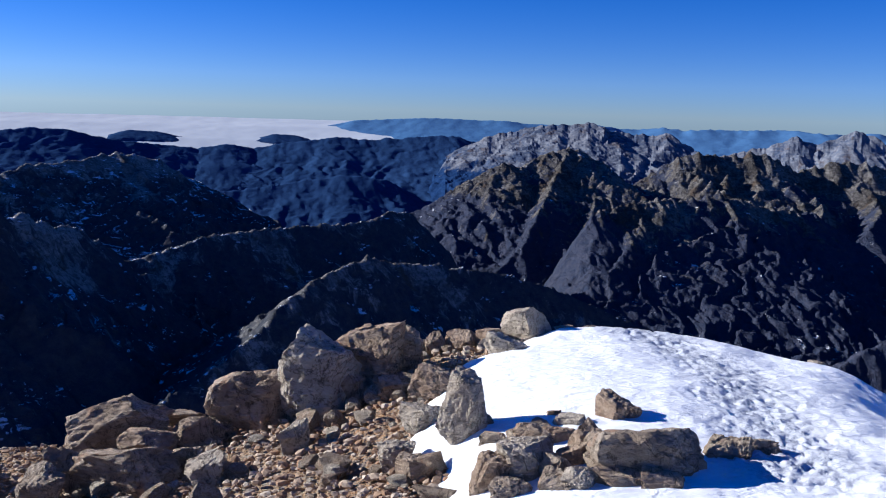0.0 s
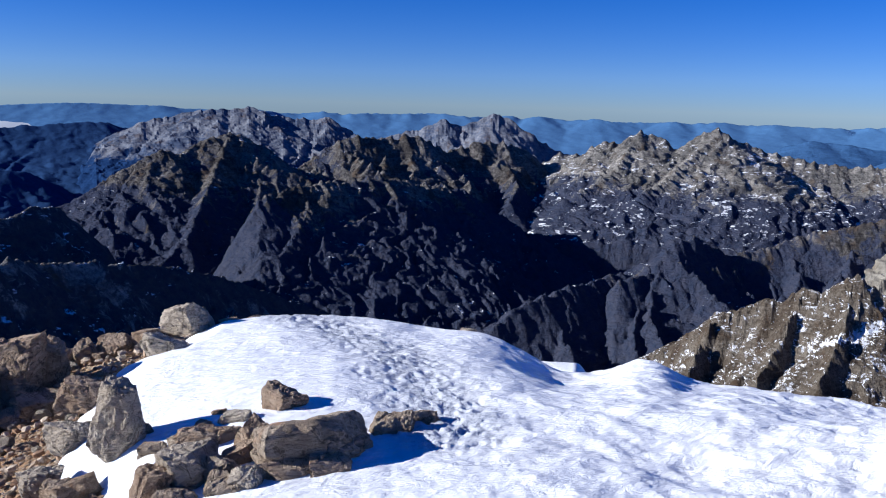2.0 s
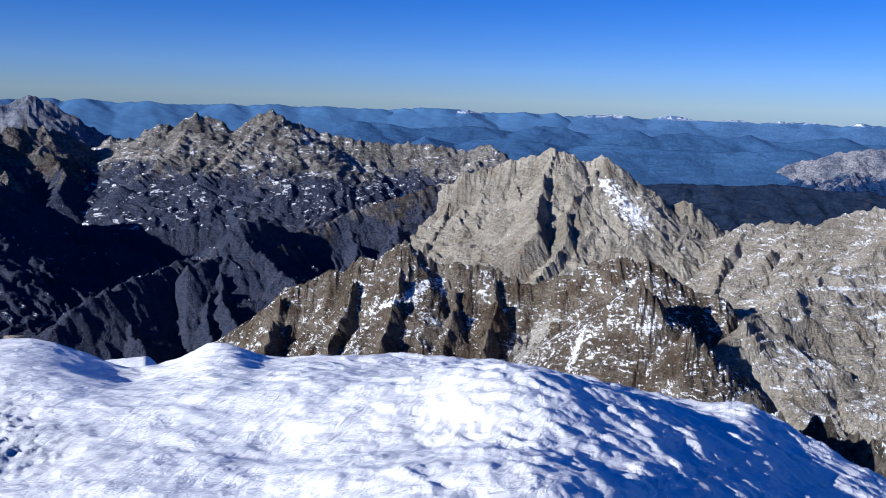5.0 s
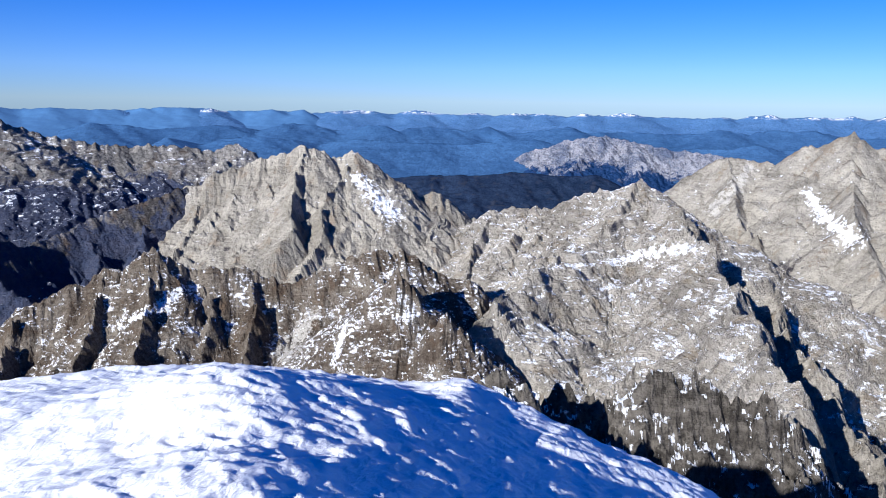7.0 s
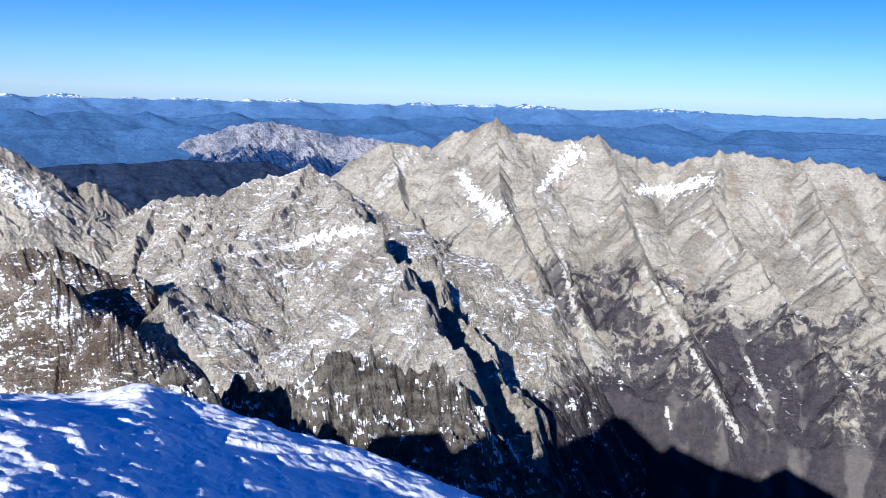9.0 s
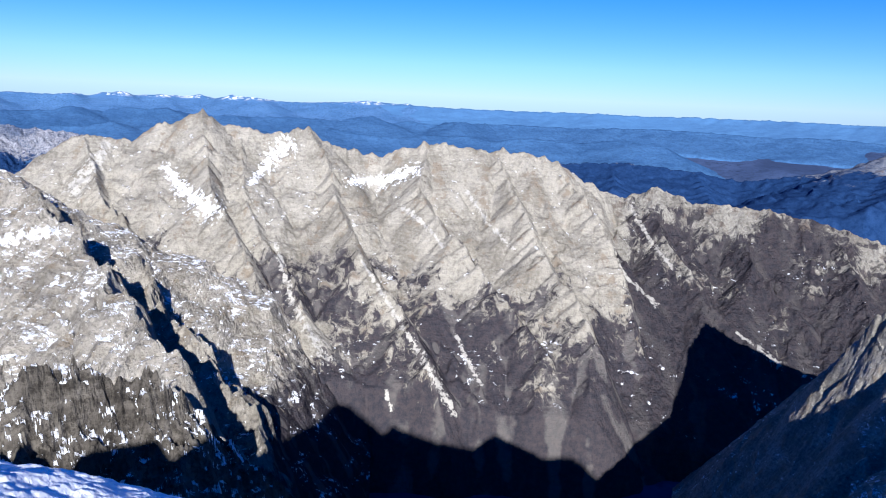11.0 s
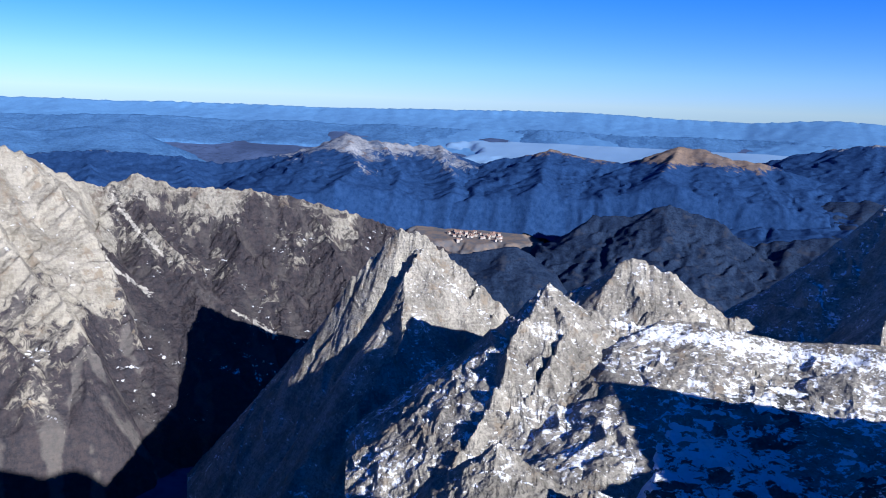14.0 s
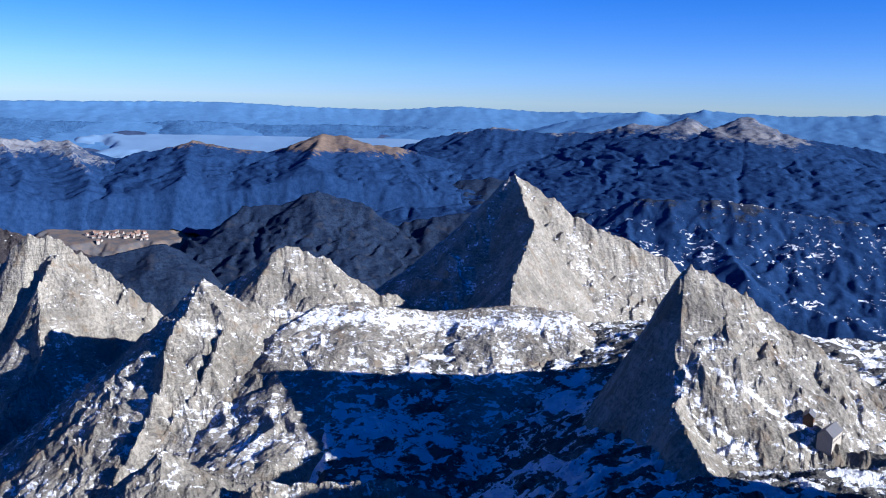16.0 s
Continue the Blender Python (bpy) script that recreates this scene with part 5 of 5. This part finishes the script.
# ---------------------------------------------------------------- stones


def stone_mesh(name, size, seed, fine=3, cuts=12, grain=0.07, material=None):
    """A weathered block: a ball cut by random planes, with rounded edges and pitted faces; its foot is at z = 0."""
    rng = random.Random(seed)
    bm = bmesh.new()
    bmesh.ops.create_icosphere(bm, subdivisions=fine, radius=1.0)
    planes = []
    for _ in range(cuts - 4):
        v = Vector((rng.gauss(0, 1), rng.gauss(0, 1), rng.gauss(0, 0.8))).normalized()
        planes.append((v, rng.uniform(0.50, 0.72)))
    for axis in range(3):
        for sign in (-1, 1):
            v = Vector([sign if k == axis else rng.uniform(-0.5, 0.5) for k in range(3)]).normalized()
            planes.append((v, rng.uniform(0.44, 0.62)))
    off = Vector((seed * 3.7, seed * 1.3, 0))
    for v in bm.verts:
        p = v.co.copy()
        for n, d in planes:
            over = p.dot(n) - d
            if over > 0:
                p -= n * over * 0.97
        cell, spots = noise.voronoi(p * 1.7 + off + 0.12 * noise.noise_vector(p * 3 + off))
        p *= 1 + 0.07 * (noise.cell(spots[0] * 9.7) - 0.5) - 0.035 * max(0.0, 1 - (cell[1] - cell[0]) / 0.07)
        p *= 1 + grain * noise.fractal(p * 2.1 + off, 0.7, 2.0, 4)
        p += p.normalized() * 0.05 * (0.4 - abs(noise.noise(p * 5 + off))) + p.normalized() * 0.025 * noise.fractal(p * 9 + off, 0.7, 2.0, 4)
        v.co = (p.x * size[0] * 0.64, p.y * size[1] * 0.64, p.z * size[2] * 0.64)
    for axis in range(3):
        lo, hi = min(v.co[axis] for v in bm.verts), max(v.co[axis] for v in bm.verts)
        for v in bm.verts:
            v.co[axis] = (v.co[axis] - (lo if axis == 2 else (lo + hi) / 2)) * size[axis] / (hi - lo)
    me = bpy.data.meshes.new(name)
    bm.to_mesh(me)
    bm.free()
    me.materials.append(material or M_STONE)
    return me


def stone(name, label, x, y, size, seed, turn=0, tilt=0, sink=0.24, fine=5, material=None, lift=0.0, group="", cuts=13):
    me = stone_mesh(name, size, seed, fine, cuts, material=material)
    ob = new(name, me)
    bed = np.array([x]), np.array([y])
    snow = 0.05 if snow_cover(*bed)[0] > 0.1 else 0.0
    ob.matrix_world = pose(x, y, summit_z(*bed)[0] - sink * size[2] + snow + lift, tilt, tilt * 0.5, turn)
    return tagged(ob, label, "rock", group)


stone("boulder", "pale white boulder perched beside the snow", 0.70, 6.83, (0.43, 0.37, 0.40), 101, -20, -7, material=M_STONE_PALE)
stone("boulder", "pale broken rock at the snow edge", 0.49, 6.25, (0.35, 0.27, 0.26), 102, -13, 6, material=M_STONE_PALE)
stone("boulder", "small brown rock next to a white boulder", 0.38, 6.77, (0.28, 0.24, 0.22), 103, -6, 5)
stone("boulder", "small brown rock on the rim", 0.16, 6.75, (0.27, 0.20, 0.19), 104, 1, 4)
stone("boulder", "small grey boulder on the rim", -0.03, 6.75, (0.21, 0.18, 0.23), 105, 8, 3)
stone("boulder", "small brown boulder on the rim", -0.20, 6.75, (0.24, 0.20, 0.22), 106, 15, 2)
stone("boulder", "large grey boulder with a cracked face", -0.90, 5.98, (0.69, 0.58, 0.80), 107, -18, 1, material=M_STONE_PALE)
stone("boulder", "large brown-shaded boulder with a pitted face", -0.55, 6.15, (0.60, 0.51, 0.71), 108, -11, 0)
stone("boulder", "upright slab leaning beside a large boulder", -0.27, 6.31, (0.29, 0.25, 0.46), 109, -4, -1)
stone("boulder", "broken chunk under a large boulder", -0.65, 5.86, (0.29, 0.24, 0.28), 110, 3, -2)
stone("boulder", "square grey boulder on the rim", -1.37, 5.97, (0.67, 0.57, 0.54), 111, 10, -3)
stone("boulder", "upper block of a layered brown rock", -2.33, 5.93, (0.79, 0.55, 0.51), 112, 17, -4)
stone("boulder", "cracked brown block wedged under another", -2.00, 5.55, (0.39, 0.28, 0.26), 113, -16, -5)
stone("boulder", "lower block of a layered brown rock", -1.93, 4.90, (0.74, 0.40, 0.37), 114, -9, -6)
stone("boulder", "upright brown slab below a layered rock", -2.28, 4.97, (0.29, 0.25, 0.39), 115, -2, -7)
stone("boulder", "low brown rock on the slope", -2.35, 4.77, (0.28, 0.24, 0.31), 116, 5, 6)
stone("boulder", "flat brown rock on the rim", -2.08, 6.42, (0.46, 0.22, 0.20), 117, 12, 5)
stone("boulder", "stacked brown rock on the rim", -1.70, 5.71, (0.30, 0.26, 0.28), 118, 19, 4)
stone("boulder", "brown rock under a square boulder", -1.60, 5.81, (0.28, 0.24, 0.23), 119, -14, 3)
stone("boulder", "brown rock in the scree", -1.59, 5.13, (0.23, 0.20, 0.24), 120, -7, 2)
stone("boulder", "pale angular rock in the scree", -1.39, 4.79, (0.24, 0.21, 0.22), 121, 0, 1, material=M_STONE_PALE)
stone("boulder", "pale jagged rock in the scree", -0.90, 5.07, (0.20, 0.17, 0.27), 122, 7, 0, material=M_STONE_PALE)
stone("boulder", "grey rock on the brown soil", -0.34, 5.76, (0.27, 0.21, 0.19), 123, 14, -1)
stone("boulder", "grey rock on the brown soil", -0.03, 5.51, (0.33, 0.28, 0.26), 124, -19, -2)
stone("boulder", "tall grey boulder standing in the snow", 0.15, 4.49, (0.29, 0.26, 0.50), 125, -12, -3, material=M_STONE_PALE)
stone("boulder", "pale cracked rock beside a tall boulder", -0.08, 4.84, (0.30, 0.24, 0.22), 126, -5, -4, material=M_STONE_PALE)
stone("boulder", "small dark stone at a boulder's foot", 0.26, 4.53, (0.13, 0.11, 0.10), 127, 2, -5)
stone("boulder", "pale rock at the snow edge", -0.21, 4.38, (0.22, 0.19, 0.19), 128, 9, -6, material=M_STONE_PALE)
stone("boulder", "brown rock at the snow edge", -0.11, 4.18, (0.19, 0.16, 0.16), 129, 16, -7)
stone("boulder", "low brown stone at the snow edge", 0.04, 3.81, (0.34, 0.09, 0.09), 130, -17, 6)
stone("boulder", "brown stone lying alone on the snow", 0.97, 4.45, (0.25, 0.22, 0.33), 131, -10, 5, lift=-0.08)
stone("boulder", "top block of a rock outcrop", 1.09, 4.20, (0.27, 0.17, 0.16), 132, -3, 4, lift=-0.08)
stone("boulder", "big reddish brown slab of a rock outcrop", 0.96, 3.79, (0.60, 0.40, 0.42), 133, 4, 3, lift=-0.08)
stone("boulder", "blocky end of a rock outcrop", 1.11, 3.77, (0.25, 0.22, 0.29), 134, 11, 2, lift=-0.08)
stone("boulder", "upright grey block of a rock outcrop", 0.73, 3.94, (0.20, 0.17, 0.24), 135, 18, 1)
stone("boulder", "small brown block of a rock outcrop", 0.30, 4.24, (0.16, 0.12, 0.11), 136, -15, 0)
stone("boulder", "small upright block of a rock outcrop", 0.40, 4.20, (0.10, 0.08, 0.14), 137, -8, -1)
stone("boulder", "dark brown block of a rock outcrop", 0.49, 4.10, (0.23, 0.19, 0.18), 138, -1, -2)
stone("boulder", "small dark block of a rock outcrop", 0.54, 4.33, (0.12, 0.10, 0.11), 139, 6, -3)
stone("boulder", "brown block of a rock outcrop", 0.62, 4.12, (0.18, 0.15, 0.14), 140, 13, -4)
stone("boulder", "flat pale stone in the snow", 0.71, 4.33, (0.19, 0.12, 0.11), 141, -20, -5, material=M_STONE_PALE)
stone("boulder", "small dark stone in the snow", 0.64, 4.50, (0.10, 0.09, 0.08), 142, -13, -6)
stone("boulder", "reddish block of a rock outcrop", 0.66, 3.81, (0.24, 0.18, 0.17), 143, -6, -7)
stone("boulder", "pinkish brown block of a rock outcrop", 0.25, 3.73, (0.21, 0.18, 0.25), 144, 1, 6)
stone("boulder", "pale block of a rock outcrop", 0.41, 3.77, (0.31, 0.26, 0.26), 145, 8, 5, material=M_STONE_PALE)
stone("boulder", "pale brown block of a rock outcrop", 0.54, 3.69, (0.19, 0.16, 0.18), 146, 15, 4)
stone("boulder", "pale low block of a rock outcrop", 0.63, 3.55, (0.17, 0.14, 0.15), 147, -18, 3, material=M_STONE_PALE)
stone("boulder", "low brown block of a rock outcrop", 0.53, 3.56, (0.16, 0.13, 0.14), 148, -11, 2)
stone("boulder", "low pinkish block of a rock outcrop", 0.33, 3.58, (0.20, 0.16, 0.14), 149, -4, 1)
stone("boulder", "low pale block of a rock outcrop", 0.83, 3.55, (0.33, 0.15, 0.14), 150, 3, 0)
stone("boulder", "low brown block of a rock outcrop", 0.99, 3.53, (0.23, 0.15, 0.14), 151, 10, -1)
stone("boulder", "dark brown stone half sunk in snow", 1.37, 3.92, (0.19, 0.15, 0.14), 152, 17, -2)
stone("boulder", "brown stone half sunk in snow", 1.45, 3.90, (0.16, 0.13, 0.14), 153, -16, -3)
stone("boulder", "brown stone half sunk in snow", 1.59, 3.98, (0.22, 0.12, 0.11), 154, -9, -4)
stone("boulder", "small flat stone on the snow rim", 1.05, 6.79, (0.22, 0.10, 0.09), 155, -2, -5)
stone("boulder", "small flat stone on the snow rim", 1.23, 6.80, (0.19, 0.08, 0.08), 156, 5, -6)
stone("boulder", "small cairn stone dusted with snow", 2.80, 6.09, (0.12, 0.09, 0.09), 157, 12, -7, material=M_STONE_PALE)

# scattered stones on the soil
kinds = [stone_mesh("loose_stone", (1, 0.8, 0.65), 200 + i, 2, 8, material=M_STONE if i % 2 else M_STONE_PALE, grain=0.1) for i in range(8)]
rng = random.Random(5)
count = 0
while count < 298:
    a, d = rng.uniform(-33, 6), rng.uniform(2.9, 6.8)
    x, y = d * math.sin(radians(a)), d * math.cos(radians(a))
    if snow_cover(np.array([x]), np.array([y]))[0] > -0.02:
        continue
    s = 0.05 + 0.20 * rng.random() ** 3.0
    ob = new("loose_stone", kinds[count % 8])
    ob.matrix_world = pose(x, y, summit_z(np.array([x]), np.array([y]))[0] - s * 0.14, rng.uniform(-25, 25), rng.uniform(-25, 25), rng.uniform(0, 360)) @ Matrix.Diagonal((s, s, s, 1))
    tagged(ob, "loose angular limestone in brown soil", "stone", "stones on the scree")
    count += 1


def rubble(total, seed):
    """Small chips, too many to count, in one mesh."""
    rng = random.Random(seed)
    base = stone_mesh("chip", (1, 0.8, 0.6), 300, 1, 6)
    co = np.array([v.co for v in base.vertices])
    tri = np.array([p.vertices for p in base.polygons])
    a, d = np.radians(np.array([rng.uniform(-34, 7) for _ in range(total)])), np.array([2.7 + 4.3 * rng.random() for _ in range(total)])
    x, y = d * np.sin(a), d * np.cos(a)
    bare = snow_cover(x, y) < 0.02
    x, y = x[bare], y[bare]
    z = summit_z(x, y)
    verts, faces = [], []
    for n in range(len(x)):
        s = 0.014 + 0.062 * rng.random() ** 2.6
        m = np.array(pose(0, 0, 0, rng.uniform(-40, 40), rng.uniform(-40, 40), rng.uniform(0, 360)).to_3x3())
        verts.append(co @ m.T * s * np.array([1, rng.uniform(0.6, 1), rng.uniform(0.6, 1)]) + (x[n], y[n], z[n] - 0.1 * s))
        faces.append(tri + n * len(co))
    me = bpy.data.meshes.new("rubble")
    me.from_pydata(np.concatenate(verts).tolist(), [], np.concatenate(faces).tolist())
    me.materials.append(M_CHIP)
    return tagged(new("rubble", me), "small brown and grey rubble on the soil", "rubble", kind="stuff")


rubble(10500, 9)
